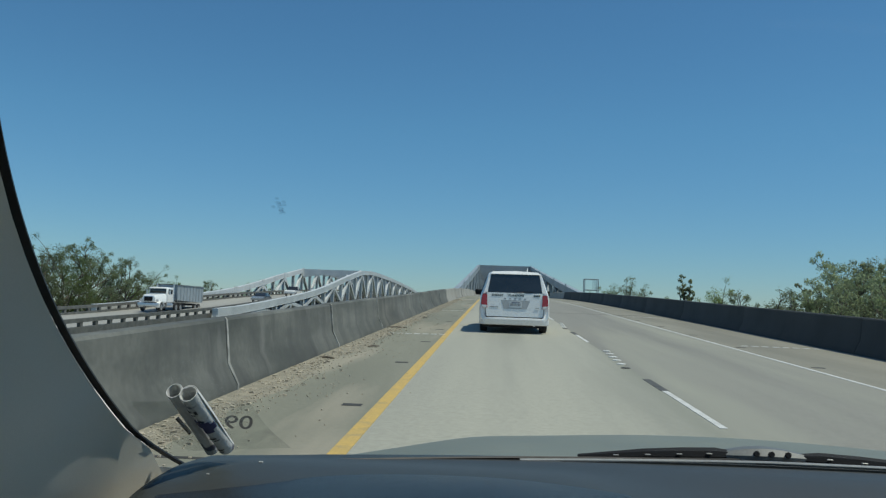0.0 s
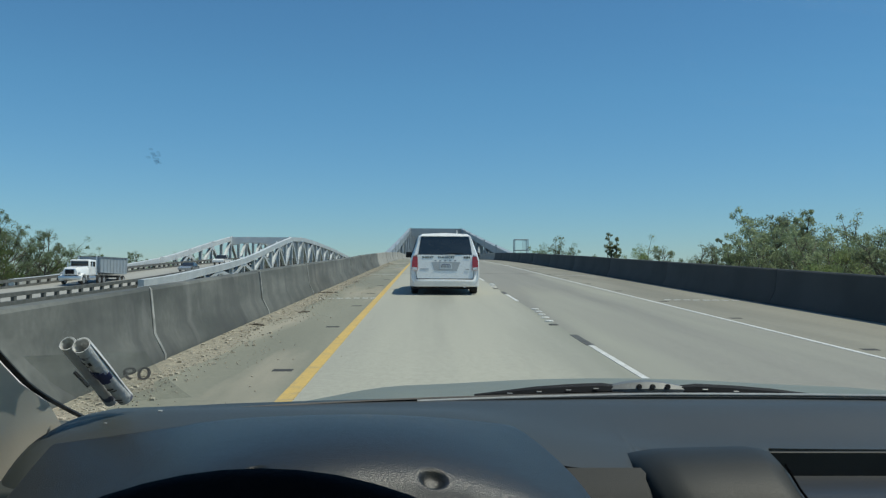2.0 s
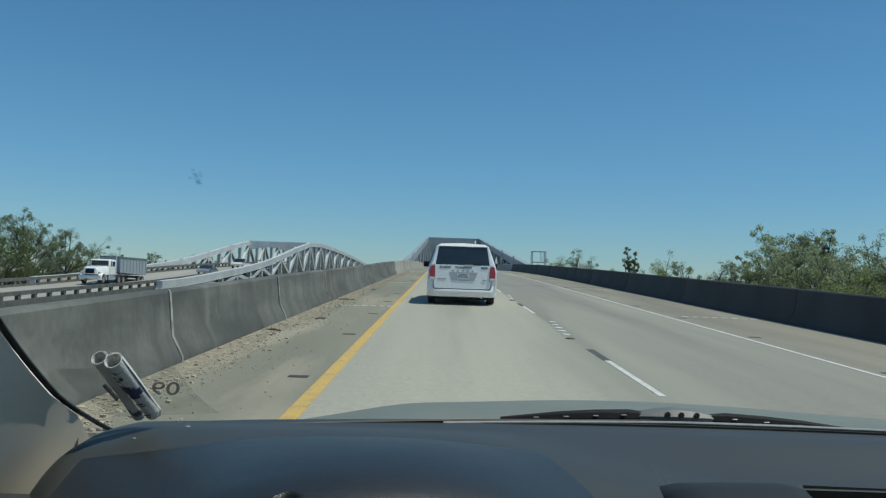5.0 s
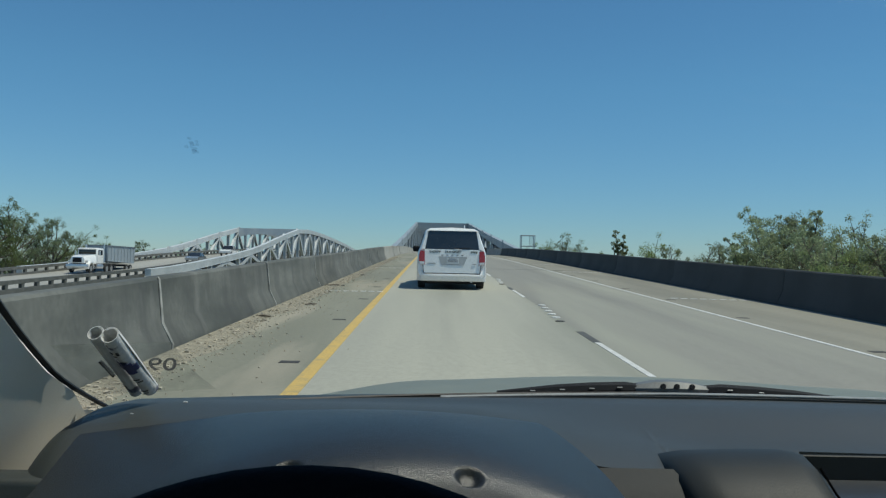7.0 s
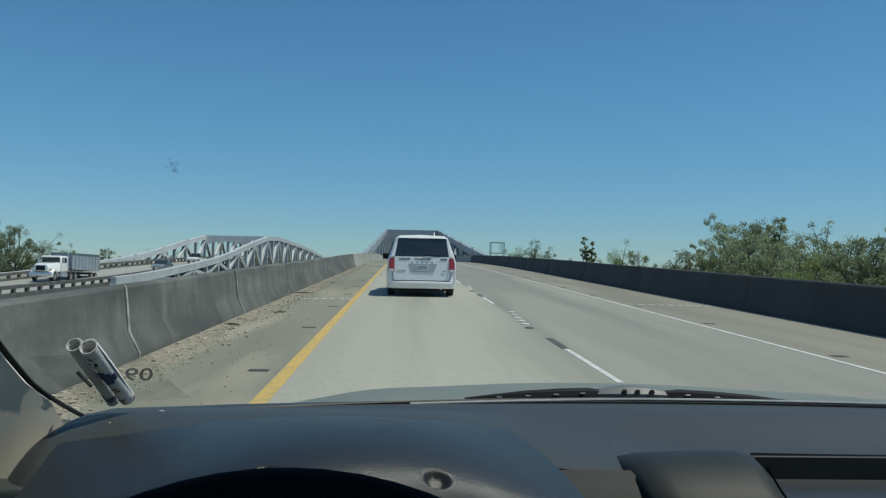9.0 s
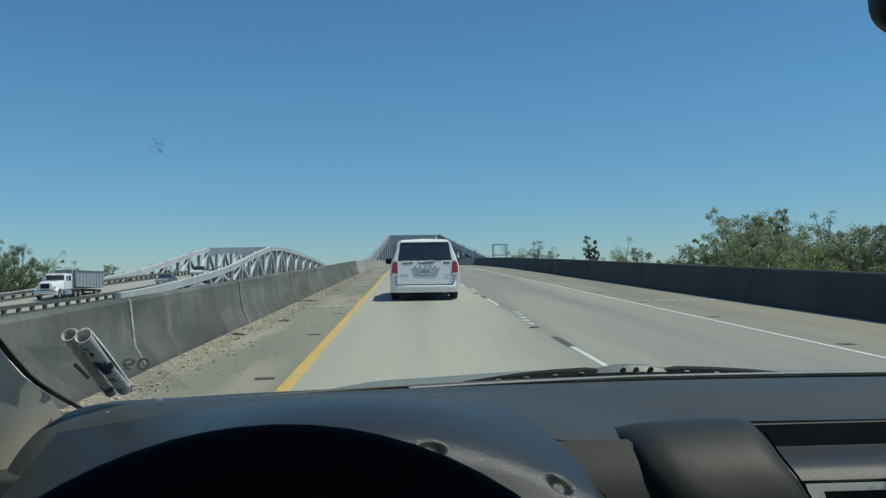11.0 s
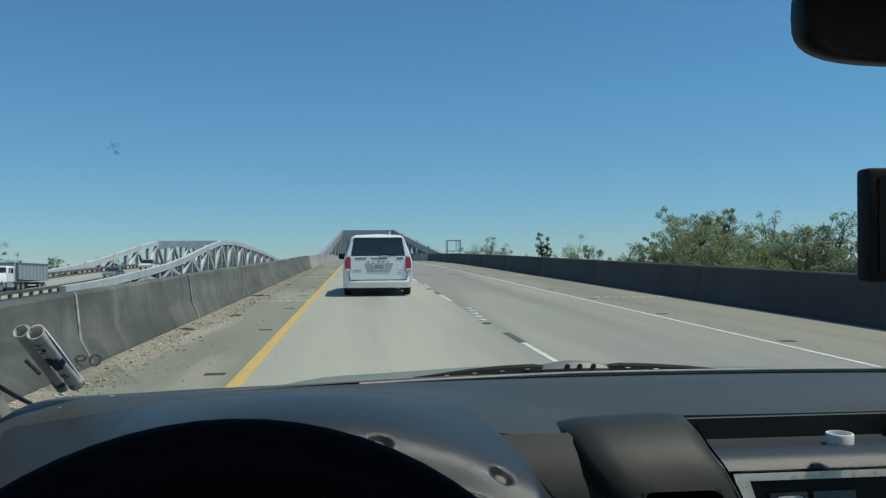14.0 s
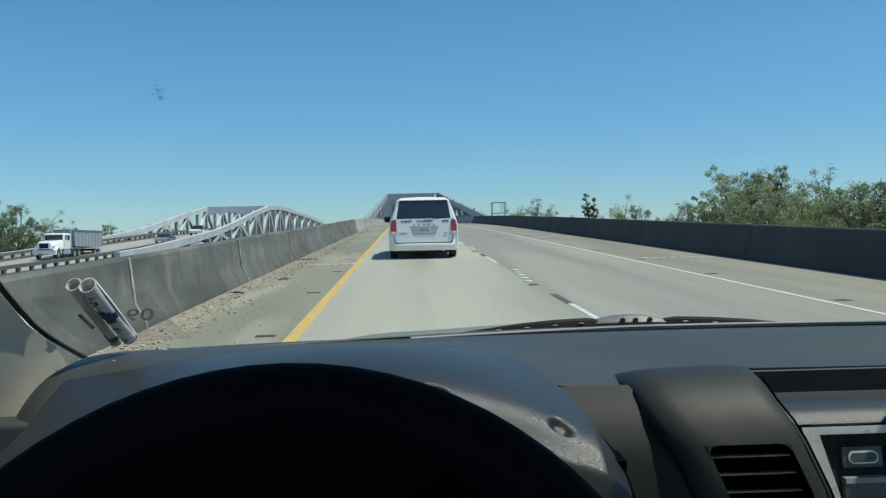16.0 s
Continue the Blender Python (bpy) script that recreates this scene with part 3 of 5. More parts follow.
def glass(u, s):
    """A point of the windscreen: u from -1 to 1 across, s back from its foot in metres."""
    return Vector((XC + u * glass_w(s), 1.085 - 0.16 * u * u - s, 1.205 + 0.65 * s + 0.05 * s * (0.65 - s)))


wind = bmesh.new()
sheet(wind, 40, 24, lambda a, b: glass(2 * a - 1, 0.005 + 0.645 * b))
screen = part("windscreen", wind, M_GLASS, car, "clear slightly hazed windscreen")
screen.visible_shadow = False
for sgn in (-1, 1):                          # black border down both sides
    bm = bmesh.new()
    sheet(bm, 2, 40, lambda a, b: glass(sgn * (1 - 0.0075 * a - 0.003 * (1 - b)), -0.012 + 0.662 * b) + Vector((0, -0.002, -0.003)))
    part("glass_border", thicken(bm, 0.002), M_FRIT, car, "black ceramic glass border")
bm = bmesh.new()
sheet(bm, 60, 2, lambda a, b: glass(2 * a - 1, -0.014 + 0.026 * b) + Vector((0, -0.002, -0.003)))
part("glass_border", thicken(bm, 0.002), M_FRIT, car, "black ceramic glass border")
bm = bmesh.new()
sheet(bm, 60, 2, lambda a, b: glass(2 * a - 1, 0.60 + 0.05 * b) + Vector((0, -0.002, -0.003)))
part("glass_border", thicken(bm, 0.002), M_FRIT, car, "black dotted upper glass border")


def pillar(sgn):
    bm = bmesh.new()
    rings = []
    for s in [0.65 - 0.04 * i for i in range(17)] + [-0.05, -0.12, -0.3]:
        e = glass(sgn, max(s, 0.03))
        if s < 0.03:
            e = e + Vector((0.0, 0.0, s - 0.03))
        offs = [(0.014, 0.006, 0.003), (-0.003, -0.005, -0.005), (0.004, -0.035, -0.012), (0.015, -0.080, -0.030), (0.034, -0.130, -0.050),
                (0.060, -0.168, -0.058), (0.12, -0.17, -0.03), (0.12, -0.02, 0.02), (0.05, 0.03, 0.03)]
        flare = 0.55 * max(0.0, 0.03 - s)     # the foot runs out towards the door
        turn = min(1.0, max(0.0, (0.42 - s) / 0.27))          # the inner face turns to the rear lower down
        keep = 1.6 * max(0.0, 0.09 - max(s, 0.03)) ** 1.6
        wide = [turn * q + keep * w for q, w in zip((0, 0, 0.0045, 0.012, 0.017, 0.015, 0.01, 0, 0), (0, 0, 0.8, 1, 1, 1, 1, 1, 1))]
        ring = [e + Vector((sgn * (a + q + flare * k), b, c)) for (a, b, c), q, k in zip(offs, wide, (0, 0, 0.25, 0.7, 1, 1, 1, 1, 0.6))]
        for p in ring:                        # stay within the flank of the car
            p.x = XC + sgn * min(abs(p.x - XC), 0.865)
        rings.append(ring)
    loft(bm, rings)
    part("windscreen_pillar", bm, M_PILLAR, car, "grey-beige fabric-grained windscreen pillar trim", angle=70)
    bm = bmesh.new()                          # foot of the trim, between the glass and the dash
    sheet(bm, 24, 6, lambda a, b: glass(sgn * (1.08 - 0.30 * a), 0.002 + 0.03 * max(0.0, 1 - 3.2 * a)) + Vector((0, -0.010 - 0.02 * b, -0.003 - 0.10 * b)))
    part("pillar_foot", thicken(bm, 0.003), M_PILLAR, car, "creased beige foot of the pillar trim")
    bm = bmesh.new()                          # door-top panel behind the pillar's foot; unseen length added to bounce light
    sheet(bm, 28, 12, lambda a, b: Vector((XC + sgn * (0.785 + 0.06 * b * b), 0.90 - 1.95 * a, 0.38 + (0.88 - 0.20 * min(1.0, 2.6 * a)) * b)))
    part("door_trim", thicken(bm, 0.004), M_PILLAR, car, "beige door lining below the window", angle=70)


for sgn in (-1, 1):
    pillar(sgn)
# dark seal and door edge beside the driver's pillar
bm = bmesh.new()
tube(bm, [(-0.43, 0.40, 1.50), (-0.418, 0.46, 1.44), (-0.405, 0.52, 1.37), (-0.41, 0.54, 1.30)], [0.028, 0.03, 0.03, 0.022], 10)
part("door_seal", bm, M_DARK, car, "black rubber door seal")

# dash top: a long shelf from the glass to the driver
def dash_back(x):
    u = (x - XC) / 0.75
    return 1.098 - 0.16 * u * u


def dash_z(x, y):
    front = smooth([-0.42, -0.25, 0.03, 0.12, 0.30, 1.2], [1.216, 1.226, 1.2245, 1.212, 1.193, 1.193], x)
    t = min(1.0, max(0.0, (y - 0.85) / 0.15))
    t = t * t * (3 - 2 * t)
    return front + (1.2085 - front) * t - 0.07 * max(0.0, y - 1.0) - 0.9 * max(0.0, 0.84 - y) ** 2


def dash_front(x):
    return lerp([-0.40, -0.36, -0.315, -0.285, 0.05, 0.085, 0.165, 0.2125, 0.2175, 0.345, 0.355, 0.75, 0.80, 1.2],
                [0.80, 0.80, 0.80, 0.80, 0.80, 0.745, 0.745, 0.745, 0.83, 0.83, 0.852, 0.852, 0.72, 0.72], x)


def dash_point(a, b):
    x = -0.40 + 1.505 * a
    f, k = dash_front(x), dash_back(x)
    if b < 0.5:                              # rolled front edge, then down
        t = b / 0.5
        flat = 0.36 < x < 0.75 or 0.06 < x < 0.215
        if flat:
            return Vector((x, f, 1.160 + (dash_z(x, f) - 1.160) * t))
        drop = (1 - t)
        return Vector((x, f - 0.07 * math.sin(min(1.0, drop * 1.8) * math.pi / 2) - 0.02 * drop, dash_z(x, f) - 0.25 * drop ** 1.7))
    t = (b - 0.5) / 0.5
    y = f + (k - f) * t
    return Vector((x, y, dash_z(x, y)))


bm = bmesh.new()
sheet(bm, 300, 48, dash_point)
for v in bm.verts:                           # outer end rolls down towards the door
    d = max(0.0, -0.340 - v.co.x)
    v.co.z -= 22.0 * d * d
dash = part("dashboard", bm, M_DASH, car, "charcoal grained plastic dashboard top", angle=50)
# end cap towards the driver's door
part("end_cap", boxes((-0.46, -0.285, 0.735, 0.770, 0.95, 1.184), bevel=0.006, seg=3), M_DASH, dash, "lower end of the dashboard")
bm = bmesh.new()
tube(bm, [(x, 0.7475, 1.1885 - 22.0 * max(0.0, -0.340 - x) ** 2) for x in (-0.362, -0.34, -0.30, -0.26, -0.22)], 0.0010, 6)
part("seam", bm, M_PIT, dash, "dark seam across the dash end")
for x, y, k in ((-0.265, 0.875, 0.0014), (-0.02, 0.80, 0.0011), (0.085, 0.78, 0.0010), (-0.30, 0.82, 0.0009)):
    bm = bmesh.new()
    box(bm, x - k * 1.6, x + k * 1.6, y - k, y + k, dash_z(x, y) - 0.001, dash_z(x, y) + k, bevel=k * 0.3)
    part("crumb", bm, M_EDGE, dash, "pale crumb on the dash")
# defroster ledge and the painted glint beside it
bm = bmesh.new()
sheet(bm, 60, 3, lambda a, b: Vector((0.0 + 1.0 * a, dash_back(a) - 0.040 + 0.014 * b, dash_z(a, dash_back(a) - 0.04 + 0.014 * b) + 0.0035 * min(1.0, a * 6) - 0.001)))
part("defroster_trim", thicken(bm, 0.002), M_POD, dash, "thin defroster strip at the foot of the glass")
# pale tube: sun caught by the dash edge, put in as colour
bm = bmesh.new()
tube(bm, [(a / 20, dash_back(a / 20) - 0.030, dash_z(a / 20, dash_back(a / 20) - 0.030) + 0.0048 * min(1.0, a / 6)) for a in range(0, 21)], 0.0019, 6)
part("trim_edge", bm, M_EDGE, dash, "sun glint painted along the dash edge by the glass")

# cluster hood with dimples along its lip
HX = -0.055


def hood_lip(dx):
    d = max(dx, -0.16)
    return -1.30 * d * d + 0.22 * min(0.0, dx + 0.16)


HOOD = [(0.86, 1.2245), (0.80, 1.237), (0.75, 1.245), (0.70, 1.2485), (0.655, 1.2465), (0.625, 1.241), (0.605, 1.233), (0.588, 1.221),
        (0.583, 1.2195), (0.582, 1.217), (0.585, 1.2150), (0.592, 1.2145)]


def hood_point(a, b):
    dx = -0.27 + 0.493 * a
    k = b * 11
    y = smooth(list(range(12)), [p[0] for p in HOOD], k)
    z = smooth(list(range(12)), [p[1] for p in HOOD], k)
    back = min(1.0, max(0.0, (y - 0.64) / 0.22))
    back = back * back * (3 - 2 * back)
    wide = dx * (1 + (0.03 if dx < 0 else -0.24) * back)
    drop = hood_lip(dx) * (1 - 0.80 * back) - 0.9 * max(0.0, dx - 0.2)
    cheek = min(1.0, max(0.0, (dx - 0.155) / 0.04))           # right cheek runs on down
    under = max(0.0, k - 7) / 4 * cheek
    return Vector((HX + wide - 0.02 * under * under, y - 0.004 * under + 0.10 * dx * dx * (1 - back), z + drop - 0.12 * under ** 1.3))


DIMPLES = []
for dx in (-0.158, -0.0585, 0.0715, 0.170):
    n = Vector((dx * 2.3, -0.42, 0.90)).normalized()
    DIMPLES.append((Vector((HX + dx, 0.611 + 0.10 * dx * dx, 1.2376 + hood_lip(dx))), n))


def dimpled(a, b):
    """The hood with round hollows pressed into its lip."""
    p = hood_point(a, b)
    for c, n in DIMPLES:
        d = (p - c) - n * (p - c).dot(n)
        if d.length < 0.0115 and abs((p - c).dot(n)) < 0.012:
            t = min(1.0, max(0.0, (0.0115 - d.length) / 0.0065))
            p = p - n * 0.0062 * t * t * (3 - 2 * t)
    return p


bm = bmesh.new()
sheet(bm, 240, 180, dimpled)
hood = part("instrument_hood", bm, M_HOODTOP, car, "grained grey instrument hood with round dimples", angle=60)
# panel blackened to give the shade under the hood lip
bm = bmesh.new()
arc = [(HX - 0.30 + 0.523 * i / 24, 1.2142 + hood_lip(-0.30 + 0.523 * i / 24)) for i in range(25)]
arc = [(HX - 0.30, 0.93)] + arc + [(HX + 0.223, 0.93)]
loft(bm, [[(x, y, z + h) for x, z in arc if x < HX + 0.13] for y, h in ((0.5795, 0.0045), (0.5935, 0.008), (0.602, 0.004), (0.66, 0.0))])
part("instrument_panel", bm, M_PIT, car, "instrument panel, its shade put in as black")

# black block added where only shade is seen inside the wheel
part("panel_back", boxes((-0.36, 0.17, 0.63, 0.66, 0.90, 1.165)), M_PIT, car, "black block added as shade behind the panel")

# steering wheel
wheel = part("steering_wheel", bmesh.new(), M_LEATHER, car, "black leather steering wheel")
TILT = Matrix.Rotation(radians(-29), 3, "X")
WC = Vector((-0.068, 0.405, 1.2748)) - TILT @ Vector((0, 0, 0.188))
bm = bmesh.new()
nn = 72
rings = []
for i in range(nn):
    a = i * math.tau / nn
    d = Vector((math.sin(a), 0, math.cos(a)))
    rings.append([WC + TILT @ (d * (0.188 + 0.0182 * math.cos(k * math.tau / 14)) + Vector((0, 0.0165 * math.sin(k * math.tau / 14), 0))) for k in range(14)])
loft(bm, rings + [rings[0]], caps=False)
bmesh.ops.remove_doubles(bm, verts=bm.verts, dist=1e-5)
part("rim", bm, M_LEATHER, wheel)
bm = bmesh.new()
disc_tube(bm, WC + TILT @ Vector((0, 0.03, 0)), TILT @ Vector((0, 1, 0)), [(-0.045, 0.05), (-0.04, 0.075), (0.0, 0.085), (0.03, 0.08)], 32)
part("hub", bm, M_LEATHER, wheel)
for ang in (90, -90, 180):
    d = Vector((math.sin(radians(ang)), 0, math.cos(radians(ang))))
    bm = bmesh.new()
    tube(bm, [WC + TILT @ (d * 0.07 + Vector((0, 0.02, 0))), WC + TILT @ (d * 0.185)], [0.028, 0.016], 10)
    part("spoke", bm, M_LEATHER, wheel)
bm = bmesh.new()
tube(bm, [WC + TILT @ Vector((0, 0.05, 0)), WC + TILT @ Vector((0, 0.26, 0))], [0.05, 0.06], 16)
part("column_shroud", bm, M_DARK, wheel)

# centre pod with its air vent
POD = [(0.86, 1.190, 0.192, 0.350), (0.80, 1.207, 0.196, 0.342), (0.765, 1.2125, 0.199, 0.336), (0.73, 1.209, 0.202, 0.332),
       (0.705, 1.194, 0.207, 0.334), (0.688, 1.178, 0.216, 0.342), (0.679, 1.160, 0.224, 0.350), (0.670, 1.12, 0.240, 0.366),
       (0.662, 1.06, 0.256, 0.386), (0.654, 0.98, 0.270, 0.405), (0.65, 0.92, 0.277, 0.41)]
ACROSS = [0, 0.012, 0.06, 0.235, 0.42, 0.55, 0.68, 0.82, 0.93, 1.0]


def pod_vert(k, j):
    y, z, xl, xr = POD[k]
    y2, z2 = POD[min(k + 1, 10)][:2]
    y1, z1 = POD[max(k - 1, 0)][:2]
    n = Vector((0, -(z1 - z2), (y1 - y2))).normalized()       # outwards, up and towards the driver
    t = ACROSS[j]
    inset = (0.075, 0.012, 0.003, 0, 0, 0, 0, 0, 0.002, 0.012)[j]
    low = 0.004 * (1 - t) ** 2 if k < 6 else 0.0
    return Vector((xl + (xr - xl) * t + (0.010 if j == 0 else 0), y, z - low)) - n * inset


bm = bmesh.new()
grid = [[bm.verts.new(pod_vert(k, j)) for j in range(10)] for k in range(11)]
for k in range(10):
    for j in range(9):
        if not (6 <= k <= 8 and 3 <= j <= 6):
            bm.faces.new((grid[k][j], grid[k + 1][j], grid[k + 1][j + 1], grid[k][j + 1]))
pod = part("centre_pod", bm, M_POD, car, "dark rounded centre pod of the dash", angle=85)
bm = bmesh.new()                              # vent shaft; the shade inside is put in as near-black
ring = [pod_vert(k, 3) for k in (6, 7, 8, 9)] + [pod_vert(9, j) for j in (4, 5, 6)] + [pod_vert(k, 7) for k in (9, 8, 7, 6)] + [pod_vert(6, j) for j in (6, 5, 4)]
loft(bm, [ring, [p + Vector((0, 0.05, 0.004)) for p in ring]], caps=False)
bm.faces.new([bm.verts.new(p + Vector((0, 0.05, 0.004))) for p in ring])
vent = part("air_vent", bm, M_PIT, pod, "black slatted air vent")
for z in (1.146, 1.130, 1.114, 1.098, 1.082, 1.066):
    xl = lerp([1.06, 1.12, 1.158], [0.284, 0.267, 0.254], z)
    bm = boxes((xl, xl + 0.0755, 0.690, 0.6955, z - 0.0006, z + 0.0006))
    part("vent_slat", bm, M_BUTTON, pod, "thin grey vent slat")
for j, jj in ((3, 4), (7, 6)):                # rounded upper corners of the vent
    c, e1, e2 = pod_vert(6, j), pod_vert(6, jj), pod_vert(7, j)
    e1, e2 = (e1 - c).normalized(), (e2 - c).normalized()
    arc = [c + (e1 * (1 - math.sin(q)) + e2 * (1 - math.cos(q))) * 0.0095 for q in (0, 0.39, 0.79, 1.18, 1.57)]
    bm = bmesh.new()
    loft(bm, [[p + Vector((0, o, 0)) for p in [c - e1 * 0.0005 - e2 * 0.0005] + arc] for o in (-0.0004, 0.004)])
    part("vent_corner", bm, M_POD, pod)
bm = bmesh.new()
tube(bm, [pod_vert(k, 8) + Vector((0.003, -0.0005, 0.001)) for k in range(3, 10)], 0.0011, 6)
part("seam", bm, M_PIT, pod, "dark seam along the pod")
bm = bmesh.new()
tube(bm, [(x, 0.7445, dash_z(x, 0.7445) - 0.0002) for x in (0.095, 0.13, 0.155, 0.18, 0.205)], 0.0011, 6)
part("seam", bm, M_PIT, dash, "dark seam across the dash")

# panel between the hood and the pod
bm = bmesh.new()
PANEL = ([0.7435, 0.724, 0.707, 0.693, 0.682, 0.672], [1.2015, 1.187, 1.169, 1.145, 1.105, 1.04])
sheet(bm, 10, 30, lambda a, b: Vector((0.055 + (0.147 + 0.075 * b) * a, smooth(list(range(6)), PANEL[0], 5 * b), smooth(list(range(6)), PANEL[1], 5 * b))))
part("side_panel", thicken(bm, 0.003), M_PANEL, car, "grey panel between the hood and the centre pod")
bm = bmesh.new()
tube(bm, [dimpled(1.0, b / 40) + Vector((0.0006, 0, 0.0004)) for b in range(10, 31)], 0.0012, 6)
part("seam", bm, M_PIT, hood, "dark seam along the hood")

# tray behind the pod, with the console frame under it
bm = bmesh.new()
TRAY = [(0.850, 1.163), (0.845, 1.161), (0.80, 1.163), (0.768, 1.168), (0.754, 1.168), (0.744, 1.165), (0.737, 1.158)]
sheet(bm, 20, 6, lambda a, b: Vector((0.338 + 0.012 * b + 0.42 * a, *TRAY[round(b * 6)])))
tray = part("tray", thicken(bm, -0.004), M_DASH2, car, "shallow grey dashboard tray", angle=50)
for x in (0.375, 0.425, 0.475, 0.525):         # slanting grooves in the tray
    bm = bmesh.new()
    tube(bm, [(x + 0.03 - 0.075 * 0.4 * t, 0.838 - 0.075 * t, 1.1612 + 0.0058 * t ** 2 + 0.0006) for t in (0, 0.25, 0.5, 0.75, 1.0)], 0.0018, 6)
    part("tray_groove", bm, M_POD, tray, "slanting groove")
part("tray_back", boxes((0.352, 0.75, 0.8455, 0.850, 1.160, 1.190), bevel=0.001), M_POD, car, "dark tray back wall")
part("tray_end", boxes((0.60, 0.75, 0.742, 0.845, 1.162, 1.188), bevel=0.006, seg=2), M_DARK, car, "black raised end of the tray")
bm = bmesh.new()
FR = [(0.362, 1.160, 0.731), (0.78, 1.160, 0.731), (0.78, 0.90, 0.665), (0.425, 0.90, 0.665)]
FI = [(0.379, 1.1525, 0.729), (0.76, 1.1525, 0.729), (0.76, 0.91, 0.667), (0.438, 0.91, 0.667)]
outer = [bm.verts.new((x, y - 0.004, z)) for x, z, y in FR]
inner = [bm.verts.new((x, y - 0.002, z)) for x, z, y in FI]
deep = [bm.verts.new((x, y + 0.010, z)) for x, z, y in FI]
for i in range(4):
    j = (i + 1) % 4
    bm.faces.new((outer[i], outer[j], inner[j], inner[i]))
    bm.faces.new((inner[i], inner[j], deep[j], deep[i]))
part("console_frame", bm, M_SILVER, car, "satin silver frame round the radio", angle=20)
bm = bmesh.new()
loft(bm, [[(x, y + 0.009 + o, z) for x, z, y in FI] for o in (0.0, 0.02)])
radio = part("radio", bm, M_DARK, car, "black radio panel with grey buttons")


def on_console(x0, x1, z0, z1, proud, name, material, label=""):
    def yy(z):
        return 0.667 + (z - 0.91) * (0.728 - 0.667) / 0.239 + 0.009
    bm = bmesh.new()
    loft(bm, [[(x0, yy(z0) - o, z0), (x1, yy(z0) - o, z0), (x1, yy(z1) - o, z1), (x0, yy(z1) - o, z1)] for o in (0.0, proud)])
    part(name, bm, material, radio, label)


on_console(0.402, 0.440, 1.121, 1.139, 0.004, "button", M_KEY)
for grow, proud, nm, mt in ((0.0, 0.006, "rocker_rim", M_SILVER), (-0.0016, 0.0066, "rocker", M_KEY)):
    bm = bmesh.new()
    pill = []
    for i in range(24):
        a = i * math.tau / 24
        x = 0.421 + math.copysign(0.0085, math.cos(a)) + (0.0058 + grow) * math.cos(a)
        z = 1.1302 + (0.0058 + grow) * math.sin(a)
        pill.append((x, 0.676 + (z - 0.91) * 0.2552, z))
    loft(bm, [[Vector((x, y - o, z)) for x, y, z in pill] for o in (0.0, proud)])
    part(nm, bm, mt, radio, "small pill-shaped rocker" if nm == "rocker" else "bright rim of the rocker")
on_console(0.446, 0.49, 1.121, 1.139, 0.004, "button", M_KEY)
for i in range(5):
    on_console(0.400 + 0.046 * i, 0.442 + 0.046 * i, 1.088, 1.112, 0.006, "button", M_KEY)
    on_console(0.401 + 0.046 * i, 0.441 + 0.046 * i, 1.108, 1.1125, 0.0075, "button_edge", M_BUTTON, "silver upper edge")
for i in range(5):
    on_console(0.410 + 0.046 * i, 0.450 + 0.046 * i, 1.050, 1.070, 0.005, "button", M_KEY)
on_console(0.410, 0.74, 1.077, 1.080, 0.004, "disc_slot", M_BUTTON, "pale disc slot line")

# rear-view mirror
bm = bmesh.new()
rings = []
for k, (o, g) in enumerate(((0.0, -0.004), (0.004, 0.0), (0.022, 0.0), (0.034, -0.008), (0.04, -0.022))):
    ring = []
    for i in range(40):
        a = i * math.tau / 40
        cx = math.copysign(abs(math.cos(a)) ** 0.45, math.cos(a)) * (0.125 + g)
        cz = math.copysign(abs(math.sin(a)) ** 0.6, math.sin(a)) * (0.036 + g)
        ring.append(Vector((0.454 + cx, 0.535 + o, 1.556 + cz)))
    rings.append(ring)
loft(bm, rings)
mirror = part("rear_view_mirror", bm, M_MIRROR, car, "black rear-view mirror", angle=50)
bm = bmesh.new()
tube(bm, [(0.46, 0.575, 1.57), (0.46, 0.60, 1.60), (0.46, 0.62, 1.62)], [0.012, 0.014, 0.02], 10)
part("mirror_stem", bm, M_MIRROR, mirror)

# roof lining, sides and back, so that the cabin is closed
bm = bmesh.new()
sheet(bm, 12, 12, lambda a, b: Vector((XC + (2 * a - 1) * 0.57, 0.50 - 2.6 * b, 1.63 + 0.10 * math.sin(min(1, b * 1.6) * 1.57) - 0.03 * (2 * a - 1) ** 2)))
roof = part("roof", thicken(bm, 0.03), M_PILLAR, car, "beige roof lining")
bm = bmesh.new()
sheet(bm, 16, 16, lambda a, b: Vector((XC + (2 * a - 1) * (0.60 + 0.03 * math.sin(b * 3.14)), 0.53 - 2.70 * b,
      1.672 + 0.10 * math.sin(min(1, b * 1.6) * 1.57) - 0.05 * (2 * a - 1) ** 4)))
part("roof_skin", thicken(bm, 0.012), M_HOOD, roof, "dull green-grey roof", angle=60)
for sgn in (-1, 1):
    for y0, y1, t0, t1 in ((0.76, -1.02, 0.30, -1.12), (-1.08, -2.50, -1.18, -2.08)):
        bm = bmesh.new()
        sheet(bm, 10, 6, lambda a, b: Vector((XC + sgn * (0.845 - 0.235 * b + 0.04 * math.sin(b * 3.14)),
              (y0 + (y1 - y0) * a) * (1 - b) + (t0 + (t1 - t0) * a) * b, 1.15 + 0.52 * b)))
        part("side_window", bm, M_GLASS, car, "clear side window").visible_shadow = False
bm = bmesh.new()
sheet(bm, 10, 6, lambda a, b: Vector((XC + (2 * a - 1) * (0.80 - 0.20 * b), -2.64 + 0.50 * b, 1.24 + 0.50 * b)))
part("rear_window", bm, M_GLASS, car, "clear rear window").visible_shadow = False
